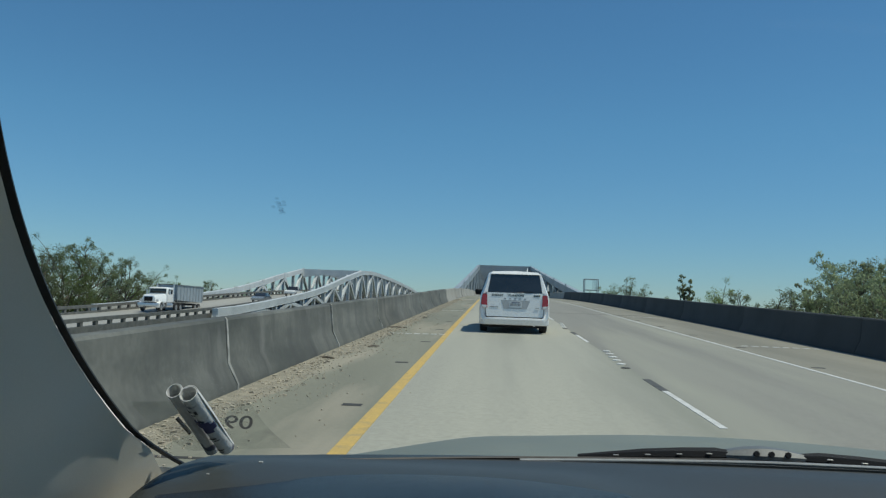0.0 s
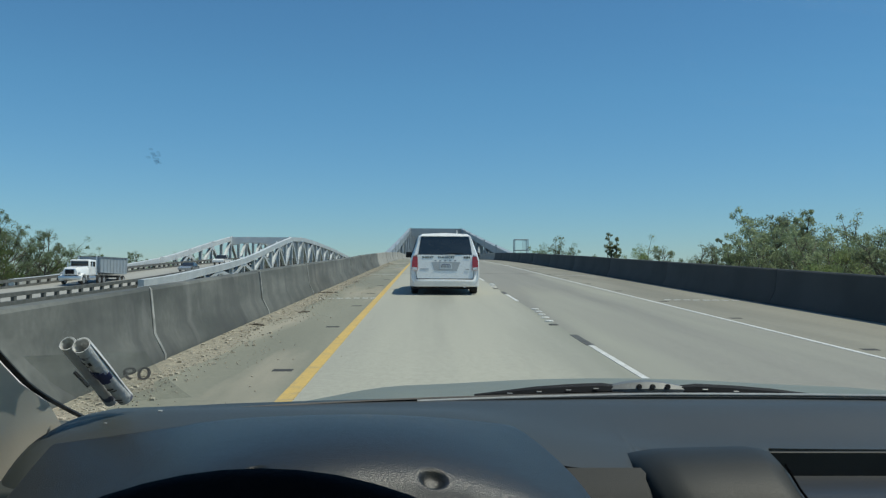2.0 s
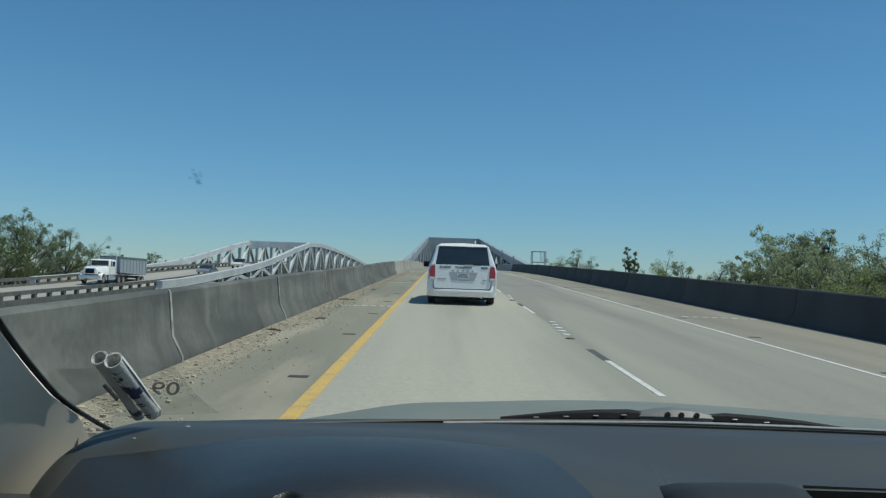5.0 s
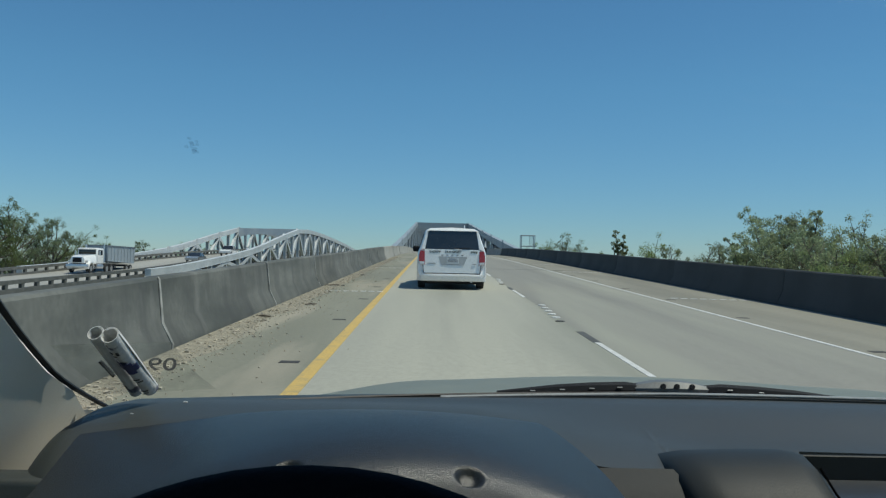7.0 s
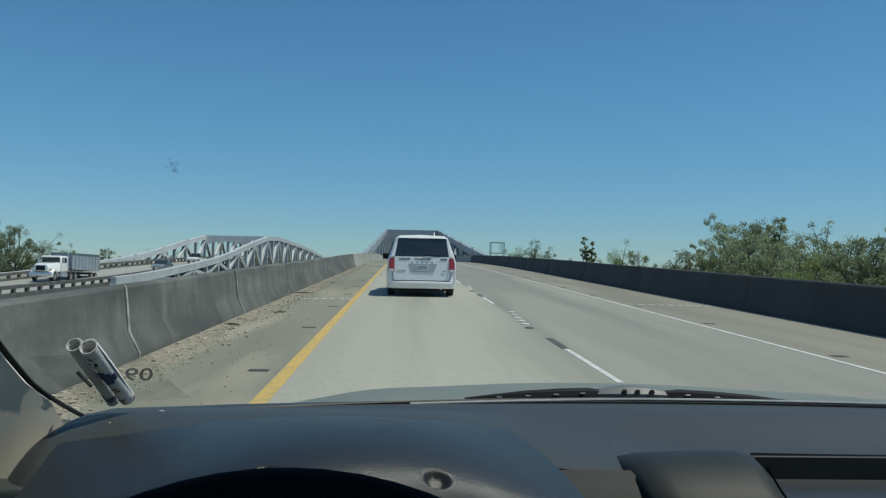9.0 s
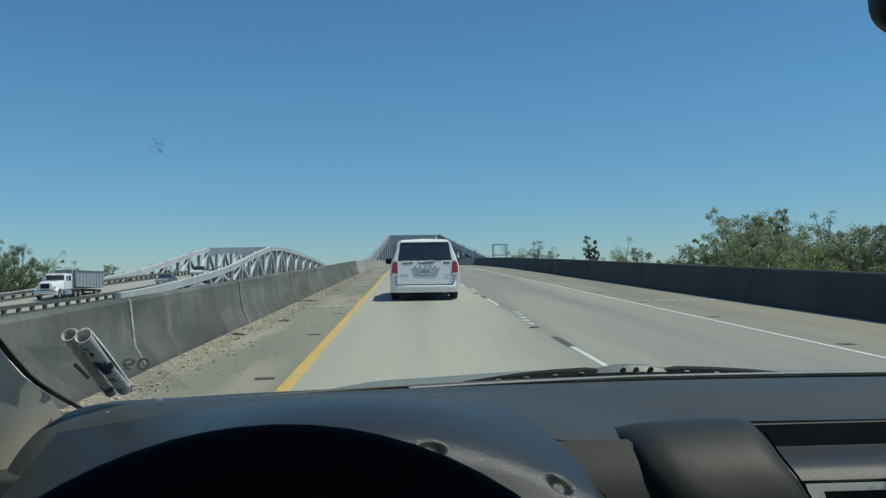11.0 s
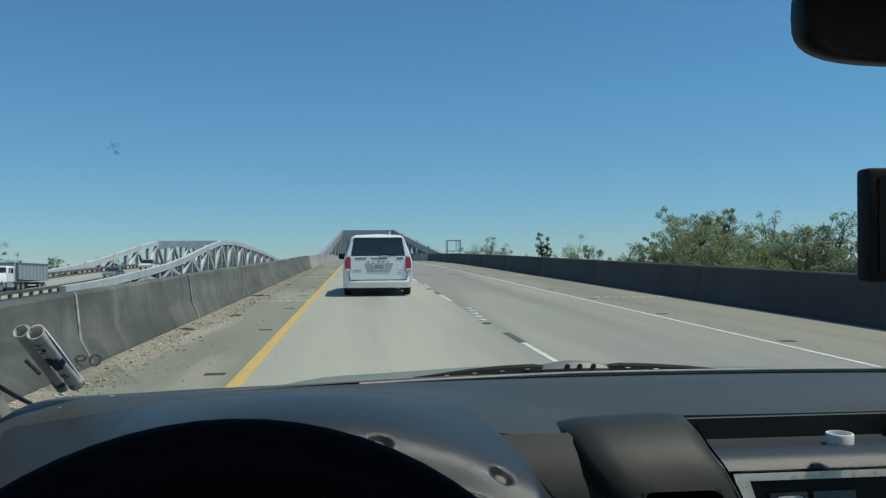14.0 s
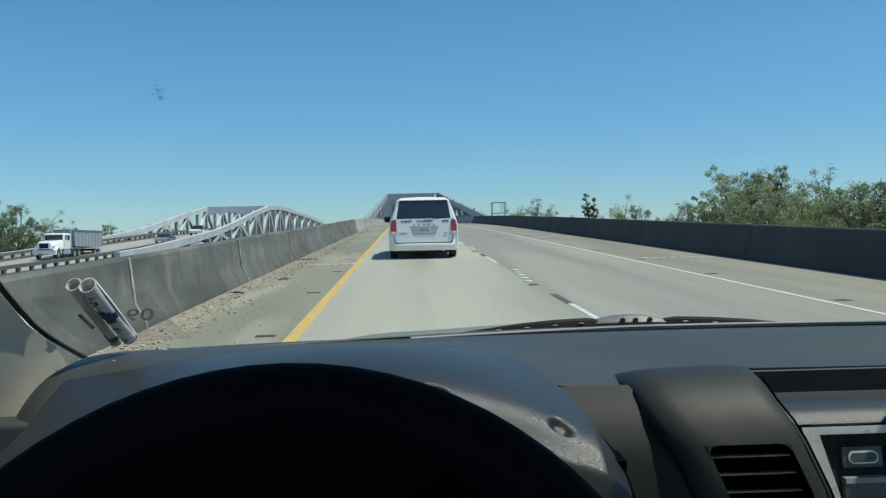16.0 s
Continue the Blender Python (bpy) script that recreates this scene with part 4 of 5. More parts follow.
for sgn in (-1, 1):
    part("door", boxes((*sorted((XC + sgn * 0.80, XC + sgn * 0.88)), -1.1, 0.92, 0.35, 1.16), bevel=0.02, seg=2), M_HOOD, car, "dull green-grey door")
    bm = bmesh.new()
    tube(bm, [(XC + sgn * 0.80, -1.0, 1.15), (XC + sgn * 0.60, -1.15, 1.65)], 0.05, 8)
    part("rear_pillar", bm, M_PILLAR, car)
    part("rear_side", boxes((*sorted((XC + sgn * 0.80, XC + sgn * 0.88)), -2.6, -1.1, 0.35, 1.20), bevel=0.02, seg=2), M_HOOD, car)
    bm = bmesh.new()
    tube(bm, [(XC + sgn * 0.80, -2.55, 1.15), (XC + sgn * 0.60, -2.1, 1.68)], 0.06, 8)
    part("rear_pillar", bm, M_PILLAR, car)
part("tailgate", boxes((XC - 0.86, XC + 0.86, -2.68, -2.6, 0.35, 1.25), bevel=0.02, seg=2), M_HOOD, car)
# unseen floor, made pale beige to bounce light up to the pillars
part("floor", boxes((XC - 0.86, XC + 0.86, -2.6, 1.0, 0.32, 0.36)), M_PILLAR, car, "unseen beige floor that bounces light")
part("firewall", boxes((XC - 0.79, XC + 0.79, 0.93, 0.96, 0.36, 1.12)), M_DARK, car)

# bonnet, cowl, front and wheels
def bonnet_point(a, b):
    u = 2 * a - 1
    y = 1.10 - 0.17 * u * u + (0.98 + 0.05 * u * u) * b
    z = 1.197 - 0.05 * u * u - 0.085 * b - 0.16 * b ** 4 - 0.03 * u ** 4 * b + 0.012 * math.exp(-((abs(u) - 0.55) / 0.12) ** 2) * (1 - b)
    return Vector((XC + u * (0.80 - 0.05 * b), y, z))


bm = bmesh.new()
sheet(bm, 40, 30, bonnet_point)
part("bonnet", thicken(bm, 0.01), M_HOOD, car, "dull green-grey bonnet", angle=60)
bm = bmesh.new()
sheet(bm, 30, 3, lambda a, b: Vector((XC + (2 * a - 1) * 0.76, 1.092 - 0.16 * (2 * a - 1) ** 2 + 0.05 * b, 1.196 - 0.012 * b)))
part("cowl", thicken(bm, 0.006), M_DARK, car, "black plastic cowl under the wipers")
part("front", boxes((XC - 0.84, XC + 0.84, 1.70, 2.12, 0.30, 0.92), bevel=0.08, seg=3), M_HOOD, car)
for sgn in (-1, 1):
    part("fender", boxes((*sorted((XC + sgn * 0.72, XC + sgn * 0.87)), 0.90, 2.02, 0.62, 0.97), bevel=0.05, seg=3), M_HOOD, car)


def road_wheel(parent, x, y, r=0.33, w=0.21):
    bm = bmesh.new()
    disc_tube(bm, (x - w / 2, y, r), (1, 0, 0), [(0.0, r * 0.66), (0.005, r * 0.93), (0.03, r), (w - 0.03, r), (w - 0.005, r * 0.93), (w, r * 0.66)], 32)
    ty = part("wheel", bm, M_TYRE, parent, "black tyred wheel")
    for o in (-0.004, w + 0.004):
        bm = bmesh.new()
        disc_tube(bm, (x - w / 2 + o, y, r), (1, 0, 0), [(-0.006, r * 0.6), (0.006, r * 0.6)], 24)
        part("rim", bm, M_RIM, ty)
    return ty


for x in (XC - 0.76, XC + 0.76):
    for y in (1.45, -1.75):
        road_wheel(car, x, y)


def wiper_bracket(pivot):
    bm = bmesh.new()
    rings = []
    for x, h, w in ((-0.070, 0.001, 0.004), (-0.045, 0.0062, 0.010), (-0.022, 0.0102, 0.014), (0.0, 0.0114, 0.015), (0.022, 0.0100, 0.014), (0.045, 0.0058, 0.010), (0.072, 0.001, 0.004)):
        rings.append([Vector((pivot[0] + x, pivot[1] + w * c, pivot[2] + (h if s > 0 else 0.010) * s)) for c, s in ((-1, -1), (-1.05, 0.3), (-0.6, 1), (0.6, 1), (1, 0.2), (1, -1))])
    loft(bm, rings)
    return bm


def wiper(pivot, tip_l, tip_r):
    w = part("wiper", wiper_bracket(pivot), M_BRACKET, car, "black windscreen wiper with a grey bracket")
    for o in (-0.012, 0.006, 0.026):
        bm = bmesh.new()
        disc_tube(bm, (pivot[0] + o, pivot[1] - 0.0156, pivot[2] + 0.006), (0, -1, 0.3), [(-0.002, 0.0036), (0.0012, 0.0036)], 12)
        part("bracket_hole", bm, M_DARK, w)
    for tip, bend in ((tip_l, 0.002), (tip_r, 0.002)):
        p, q = Vector(pivot), Vector(tip)
        bm = bmesh.new()
        pts = [p + (q - p) * t + Vector((0, 0, bend * math.sin(t * math.pi))) for t in (0.14, 0.26, 0.45, 0.65, 0.8, 1.0)]
        tube(bm, pts, [0.0055, 0.0098, 0.0095, 0.0082, 0.006, 0.0035], 8)
        part("blade_arm", bm, M_DARK, w)
        bm = bmesh.new()
        tube(bm, [x + Vector((0, -0.012, -0.006)) for x in pts], 0.0055, 6)
        part("blade_rubber", bm, M_TYRE, w)
        for t in (0.30, 0.46, 0.63, 0.80):
            c = p + (q - p) * t + Vector((0, 0.0, 0.0085 - 0.003 * t))
            part("blade_clip", boxes((c.x - 0.0035, c.x + 0.0035, c.y - 0.012, c.y - 0.009, c.z - 0.0025, c.z - 0.0013), bevel=0.0004), M_BUTTON, w)


wiper((0.305, 1.112, 1.207), (0.075, 1.10, 1.199), (0.56, 1.10, 1.196))
wiper((0.92, 0.985, 1.196), (0.60, 1.07, 1.196), (1.02, 0.94, 1.19))

# loose things in the cabin
cup = thing("bottle_cap", "milky white plastic cap on the dash tray", "cap", CAR)
bm = bmesh.new()
disc_tube(bm, (0.517, 0.80, 1.1632), (0, 0, 1), [(0, 0.0130), (0.001, 0.0138), (0.015, 0.0142), (0.016, 0.0136), (0.016, 0.0120), (0.004, 0.0116)], 32)
part("cap_wall", bm, M_CAP, cup)
device = thing("dash_device", "black boxy device on a mount on the windscreen", "device", CAR)
part("case", boxes((0.415, 0.532, 0.592, 0.611, 1.352, 1.446), bevel=0.004, seg=2), M_DARK, device)
part("screen", boxes((0.423, 0.524, 0.5905, 0.593, 1.360, 1.438)), M_MIRROR, device, "blank dark screen")
bm = bmesh.new()
tube(bm, [(0.49, 0.610, 1.40), (0.535, 0.66, 1.405), (0.582, 0.708, 1.432)], [0.012, 0.01, 0.018], 10)
part("mount", bm, M_DARK, device)

# the peeling sticker: two rolls of one curled sheet, and a number seen from behind
sticker = thing("curled_sticker", "curled-up white paper sticker peeling off the windscreen", "sticker", CAR)


def roll(p, q, r, turns, name):
    p, q = Vector(p), Vector(q)
    a = (q - p).normalized()
    s = a.cross(Vector((0, 1, 0))).normalized()
    u = s.cross(a)
    bm = bmesh.new()
    n = 40

    def f(i, j):
        ang = i * turns * math.tau
        rr = r * (1 - 0.16 * i) * (1 + 0.05 * math.sin(5 * j + 3 * i))
        return p + (q - p) * j + (s * math.cos(ang) + u * math.sin(ang)) * rr
    sheet(bm, n, 10, f)
    return part(name, thicken(bm, 0.0006), M_PAPER, sticker, angle=60)


roll((-0.309, 0.785, 1.304), (-0.298, 0.866, 1.240), 0.0086, 1.35, "roll")
roll((-0.327, 0.797, 1.304), (-0.315, 0.874, 1.236), 0.0078, 1.2, "roll")
def on_roll(t, a0, a1, t1, name, material):
    """A printed patch that lies on the front roll."""
    p, q = Vector((-0.309, 0.785, 1.304)), Vector((-0.298, 0.866, 1.240))
    ax = (q - p).normalized()
    s_ = ax.cross(Vector((0, 1, 0))).normalized()
    u_ = s_.cross(ax)
    bm = bmesh.new()
    sheet(bm, 8, 3, lambda a, b: p + (q - p) * (t + (t1 - t) * b) + (s_ * math.cos(a0 + (a1 - a0) * a) + u_ * math.sin(a0 + (a1 - a0) * a)) * 0.0092)
    part(name, thicken(bm, 0.0003), material, sticker, "dark printed patch")


for t, a0, a1, t1 in ((0.34, 3.7, 4.5, 0.47), (0.38, 4.3, 5.3, 0.56), (0.43, 5.2, 5.8, 0.52), (0.40, 3.4, 3.8, 0.44)):
    on_roll(t, a0, a1, t1, "blue_print", M_BLUE)
for t, a0, a1, t1 in ((0.17, 3.9, 4.3, 0.20), (0.17, 4.6, 4.9, 0.22), (0.23, 4.1, 4.5, 0.25), (0.66, 4.3, 5.0, 0.68), (0.70, 4.6, 5.2, 0.715), (0.88, 4.2, 5.0, 0.893), (0.92, 4.3, 4.9, 0.93)):
    on_roll(t, a0, a1, t1, "dark_print", M_GREYINK)
bm = bmesh.new()
tube(bm, [(-0.352, 0.871, 1.266), (-0.339, 0.876, 1.250)], 0.0022, 6)
part("dark_bar", bm, M_DARK, sticker)
me = words("09", 0.0222, 0.0002, 0.006)
me.materials.append(M_GREYINK)
me.transform(Matrix.Diagonal((-1.35, 0.85, 0.9, 1)))
num = shared("number", me, sticker, pose(-0.2905, 0.8775, 1.2625, -32, 0, 6))
num["label"] = "dark printed number seen mirrored from behind"

# hazy glue left on the glass round the sticker
def glue(name):
    m = clear_glass(name, (0.96, 0.97, 0.96), 0.02)
    n, l = m.node_tree.nodes, m.node_tree.links
    df, mx, tx, tc, mr = (n.new("ShaderNode" + k) for k in ("BsdfDiffuse", "MixShader", "TexNoise", "TexCoord", "MapRange"))
    df.inputs["Color"].default_value = (0.62, 0.64, 0.60, 1)
    tx.inputs["Scale"].default_value = 34.0
    mr.inputs["From Min"].default_value, mr.inputs["From Max"].default_value = 0.35, 0.7
    mr.inputs["To Min"].default_value, mr.inputs["To Max"].default_value = 0.08, 0.34
    l.new(tc.outputs["Object"], tx.inputs["Vector"])
    l.new(tx.outputs["Fac"], mr.inputs["Value"])
    l.new(mr.outputs["Result"], mx.inputs[0])
    base = n["Material Output"].inputs["Surface"].links[0].from_socket
    l.new(base, mx.inputs[1])
    l.new(df.outputs["BSDF"], mx.inputs[2])
    l.new(mx.outputs["Shader"], n["Material Output"].inputs["Surface"])
    return m


bm = bmesh.new()
sheet(bm, 12, 10, lambda a, b: glass(-0.965 + 0.135 * a - 0.01 * b, 0.035 + 0.095 * b) + Vector((0, -0.0012, -0.0016)))
film = part("glue_film", bm, glue("glue_haze"), sticker, "hazy glue left on the glass")
film.visible_shadow = False

# a smear on the outside of the glass
smear_m = clear_glass("smear_film", (0.93, 0.935, 0.94), 0.03)
r = random.Random(2)
bm = bmesh.new()
base = Vector((-0.188, 0.622, 1.462))
for i in range(18):
    c = base + Vector((r.gauss(0, 0.0014), r.gauss(0, 0.001) - 0.0, 0)) + Vector((0.0, -0.0054, 0.0035)) * r.gauss(0, 0.55)
    k = r.uniform(0.0006, 0.002)
    disc_tube(bm, c, (0, 0.55, 0.84), [(0, k), (0.0003, k * 0.8)], 8)
solo("glass_smear", bm, smear_m, "small grey insect smear on the windscreen", "smear", CAR)

# ---- the van ahead ----
VY, VX = 23.2, 0.55
slope = math.degrees(math.atan(GRADE))
van = thing("van", "white minivan with tinted rear window and dark lettering on its tailgate", "van", pose(VX, VY, road_z(VY), slope))


def rear_y(z):
    """Lean of the tailgate: foot to roof."""
    return lerp([0.3, 0.62, 1.1, 1.68, 1.75], [0.03, 0.02, 0.06, 0.17, 0.24], z)


def van_ring(y, w, zb, zs, zt, wt):
    """Half section: sill, belt, shoulder and roof; mirrored."""
    half = [(w * 0.90, zb), (w * 0.985, zb + 0.12), (w, 0.62), (w * 0.985, zs - 0.06), (w * 0.955, zs + 0.05), (wt + 0.045, zt - 0.16), (wt, zt - 0.06), (wt - 0.12, zt - 0.008), (0.3, zt + 0.01)]
    def yy(z):
        return rear_y(z) + 0.02 + (y - 0.10) * 1.5 if y < 0.2 else max(y, 0.0)
    return [Vector((x, yy(z), z)) for x, z in half] + [Vector((-x, yy(z), z)) for x, z in reversed(half)]


bm = bmesh.new()
loft(bm, [van_ring(0.10, 0.955, 0.33, 1.08, 1.70, 0.70), van_ring(0.16, 0.985, 0.30, 1.08, 1.735, 0.73), van_ring(0.6, 0.998, 0.27, 1.06, 1.75, 0.75), van_ring(1.6, 1.0, 0.25, 1.03, 1.755, 0.76),
          van_ring(3.0, 1.0, 0.25, 1.0, 1.72, 0.74), van_ring(3.5, 0.99, 0.25, 0.99, 1.52, 0.70), van_ring(4.1, 0.97, 0.27, 0.97, 1.12, 0.72), van_ring(4.8, 0.92, 0.30, 0.80, 0.93, 0.66), van_ring(5.1, 0.80, 0.35, 0.66, 0.76, 0.5)])
part("body", bm, M_VAN, van, "glossy white body", angle=50)


def rear_panel(pts, proud, name, material, label="", depth=0.04, parent=None, angle=35):
    bm = bmesh.new()
    loft(bm, [[Vector((x, rear_y(z) - proud + o, z)) for x, z in pts] for o in (0.0, depth)])
    bmesh.ops.bevel(bm, geom=[e for e in bm.edges if all(abs(v.co.y - rear_y(v.co.z) + proud) < 1e-4 for v in e.verts)], offset=min(0.01, depth * 0.3), segments=2, affect="EDGES")
    return part(name, bm, material, parent or van, label, angle=angle)


rear_panel([(-0.795, 0.448), (0.795, 0.448), (0.824, 0.62), (0.814, 1.085), (0.797, 1.152), (-0.797, 1.152), (-0.814, 1.085), (-0.824, 0.62)], 0.022, "gate_seam", M_BRACKET, "dark seam round the tailgate", 0.06)
gate = rear_panel([(-0.78, 0.46), (0.78, 0.46), (0.81, 0.62), (0.80, 1.08), (0.785, 1.14), (-0.785, 1.14), (-0.80, 1.08), (-0.81, 0.62)], 0.035, "tailgate", M_VAN, "white tailgate", 0.10)
rear_panel([(-0.76, 1.155), (0.76, 1.155), (0.735, 1.3), (0.675, 1.655), (-0.675, 1.655), (-0.735, 1.3)], 0.03, "rear_window", M_VANGLASS, "dark tinted rear window", 0.08)
rear_panel([(-0.69, 1.665), (0.69, 1.665), (0.64, 1.735), (0.0, 1.765), (-0.64, 1.735)], 0.06, "roof_spoiler", M_VAN, "white roof spoiler", 0.22)
part("brake_lamp", boxes((-0.10, 0.10, 0.13, 0.16, 1.672, 1.688), bevel=0.004), M_RED, van)
for sgn in (-1, 1):                           # window frame sides
    rear_panel([(sgn * 0.765, 1.15), (sgn * 0.89, 1.10), (sgn * 0.73, 1.69), (sgn * 0.68, 1.665)], 0.026, "window_pillar", M_VAN, "", 0.09)
    lamp_pts = [(sgn * 0.765, 0.70), (sgn * 0.935, 0.735), (sgn * 0.94, 0.95), (sgn * 0.90, 1.10), (sgn * 0.775, 1.09)]
    tl = rear_panel(lamp_pts, 0.05, "tail_lamp", M_RED, "red tail lamp with a clear lower band", 0.16)
    rear_panel([(sgn * 0.775, 0.70), (sgn * 0.93, 0.735), (sgn * 0.93, 0.80), (sgn * 0.775, 0.79)], 0.056, "clear_band", M_LENS, "", 0.02, tl)
    part("door_mirror", boxes((*sorted((sgn * 0.96, sgn * 1.18)), 3.05, 3.17, 1.02, 1.2), bevel=0.04, seg=3), M_DARK, van, "black door mirror")
    bm = bmesh.new()                          # side glass
    loft(bm, [[(sgn * (lerp([1.08, 1.6], [0.965, 0.802], z) + o), y, z) for y, z in ((0.45, 1.12), (3.3, 1.08), (2.95, 1.56), (0.55, 1.58))] for o in (-0.01, 0.012)])
    part("side_window", bm, M_VANGLASS, van, "tinted side windows")
    road_wheel(van, sgn * 0.86, 0.98, 0.335, 0.22)
    road_wheel(van, sgn * 0.86, 4.05, 0.335, 0.22)
bm = bmesh.new()                              # bumper with rounded corners
prof = [(0.0, 0.24), (-0.03, 0.27), (-0.05, 0.42), (-0.065, 0.58), (-0.055, 0.625), (0.0, 0.64)]
rings = []
for x in (-0.99, -0.97, -0.9, -0.8, -0.5, 0, 0.5, 0.8, 0.9, 0.97, 0.99):
    c = 0.34 * max(0.0, (abs(x) - 0.72) / 0.27) ** 2.2
    rings.append([Vector((x, y + c * 0.9 + 0.01, z - (0.185 if abs(x) < 0.81 and z > 0.5 else 0))) for y, z in prof] + [Vector((x, 0.30 + c * 0.4, 0.62)), Vector((x, 0.30 + c * 0.4, 0.26))])
loft(bm, rings)
part("rear_bumper", bm, M_VAN, van, "white rear bumper", angle=50)
part("gap_line", boxes((-0.79, 0.79, -0.018, 0.04, 0.452, 0.472)), M_DARK, van, "dark tailgate gap")
part("underside", boxes((-0.9, 0.9, 0.25, 4.9, 0.22, 0.30), (-0.86, 0.86, 0.22, 0.35, 0.16, 0.25)), M_DARK, van, "dark underbody")
bm = bmesh.new()
tube(bm, [(0.56, 0.04, 0.235), (0.56, 0.5, 0.235)], 0.028, 12)
part("exhaust_pipe", bm, M_CHROME, van)
rear_panel([(-0.30, 0.70), (0.34, 0.70), (0.42, 0.90), (0.43, 0.945), (-0.38, 0.945), (-0.37, 0.90)], 0.037, "plate_recess", M_RECESS, "shaded plate recess", 0.02, gate)
plate = rear_panel([(-0.15, 0.735), (0.20, 0.735), (0.20, 0.90), (-0.15, 0.90)], 0.043, "licence_plate", M_PLATE, "pale licence plate", 0.012, gate)
for i in range(7):
    x = -0.115 + 0.042 * i
    rear_panel([(x, 0.785), (x + 0.028, 0.785), (x + 0.028, 0.85), (x, 0.85)], 0.047, "plate_bar", M_BUTTON, "", 0.006, gate)
rear_panel([(-0.09, 0.868), (0.14, 0.868), (0.14, 0.882), (-0.09, 0.882)], 0.047, "plate_bar", M_BLUE, "", 0.006, gate)
for i in range(5):                            # spaced maker's mark as plain bars
    x = -0.27 + 0.14 * i
    rear_panel([(x - 0.028, 0.967), (x + 0.028, 0.967), (x + 0.028, 0.992), (x - 0.028, 0.992)], 0.043, "chrome_mark", M_BUTTON, "", 0.012, gate)
for x0, x1, z in ((-0.70, -0.46, 0.735), (0.58, 0.69, 0.725)):
    rear_panel([(x0, z), (x1, z), (x1, z + 0.018), (x0, z + 0.018)], 0.041, "small_mark", M_BUTTON, "", 0.01, gate)
for i in range(4):                            # unit number as plain bars
    x = 0.53 + 0.048 * i
    rear_panel([(x, 1.045), (x + 0.034, 1.045), (x + 0.034, 1.10), (x, 1.10)], 0.041, "unit_bar", M_INK, "", 0.01, gate)
for text, cx, wide in (("SHERIFF", -0.485, 0.32), ("TRANSPORT", 0.03, 0.48)):
    me = words(text, 0.085, 0.002)
    xs_ = [v.co.x for v in me.vertices]
    me.transform(Matrix.Diagonal((wide / (max(xs_) - min(xs_)), 1, 0.95, 1)))
    me.materials.append(M_INK)
    shared("lettering", me, gate, pose(cx, rear_y(1.07) - 0.037, 1.07, -4))
bm = bmesh.new()
tube(bm, [(0.05, 0.035, 1.17), (0.30, 0.030, 1.185), (0.52, 0.035, 1.18)], 0.009, 8)
part("rear_wiper", bm, M_DARK, van)
part("gate_handle", boxes((0.06, 0.28, 0.005, 0.03, 1.136, 1.152), bevel=0.004), M_CHROME, van)
bm = bmesh.new()
tube(bm, [(0.36, 0.75, 1.75), (0.36, 0.66, 1.85)], [0.02, 0.008], 8)
part("antenna", bm, M_VAN, van, "short white roof antenna")

# ---- traffic on the other carriageway ----
def vehicle(name, label, category, x, y, paint, outline, cabin, wheels, width, heading=0, glass_label="dark windows"):
    v = thing(name, label, category, pose(x, y, far_z(y), 0, 0, heading), group="oncoming traffic")
    bm = bmesh.new()
    w = width / 2
    rows = [[Vector((s * w * k, a, b)) for a, b in outline] for s, k in ((-1, 0.93), (-1, 1.0), (1, 1.0), (1, 0.93))]
    for r_, k in ((rows[0], 0.02), (rows[3], 0.02)):
        c = sum(r_, Vector()) / len(r_)
        for p in r_:
            p += (Vector((p.x, c.y, c.z)) - p) * k
    loft(bm, rows)
    part("body", bm, paint, v, "", angle=40)
    if cabin:
        bm = bmesh.new()
        loft(bm, [[Vector((s * k * w, a, b)) for (a, b), k in zip(cabin, (0.97, 0.97, 0.78, 0.78))] for s in (-1, 1)])
        part("windows", bm, M_VANGLASS, v, glass_label, angle=40)
        bm = bmesh.new()
        (a0, b0), (a1, b1) = cabin[3], cabin[2]
        box(bm, -0.78 * w, 0.78 * w, min(a0, a1), max(a0, a1), b0 - 0.01, b0 + 0.04, bevel=0.015)
        part("roof", bm, paint, v)
        for s in (-1, 1):
            bm = bmesh.new()
            ym, zm = (cabin[0][0] + cabin[1][0]) / 2, b0
            tube(bm, [(s * 0.975 * w, ym, cabin[0][1]), (s * 0.785 * w, ym, zm)], 0.05, 6)
            part("door_pillar", bm, paint, v)
    for yy, rr in wheels:
        for s in (-1, 1):
            road_wheel(v, s * (w - 0.12), yy, rr, 0.22)
    return v


SEDAN = [(-2.3, 0.35), (2.3, 0.35), (2.35, 0.62), (1.9, 0.78), (0.95, 0.92), (-1.5, 0.98), (-2.2, 0.95), (-2.35, 0.6)]
PICKUP = [(-2.9, 0.5), (2.85, 0.5), (2.9, 0.85), (2.75, 1.08), (1.2, 1.16), (-2.85, 1.12)]
vehicle("pickup_truck", "white crew-cab pickup truck on the far carriageway", "pickup", -37.6, 152, M_VAN, PICKUP,
        [(1.2, 1.15), (-1.2, 1.13), (-0.9, 1.85), (0.5, 1.85)], ((1.85, 0.4), (-1.8, 0.4)), 2.0, 180)
vehicle("sedan", "silver four-door sedan on the far carriageway", "car", -34.2, 119, M_SILVERCAR, SEDAN,
        [(0.95, 0.91), (-1.6, 0.96), (-0.9, 1.43), (0.2, 1.43)], ((1.4, 0.32), (-1.4, 0.32)), 1.8, 180)
TY = 92.0
truck = thing("dump_truck", "white conventional truck with a grey tipper trailer", "truck", pose(-38.2, TY, far_z(TY), 0, 0, 180), group="oncoming traffic")
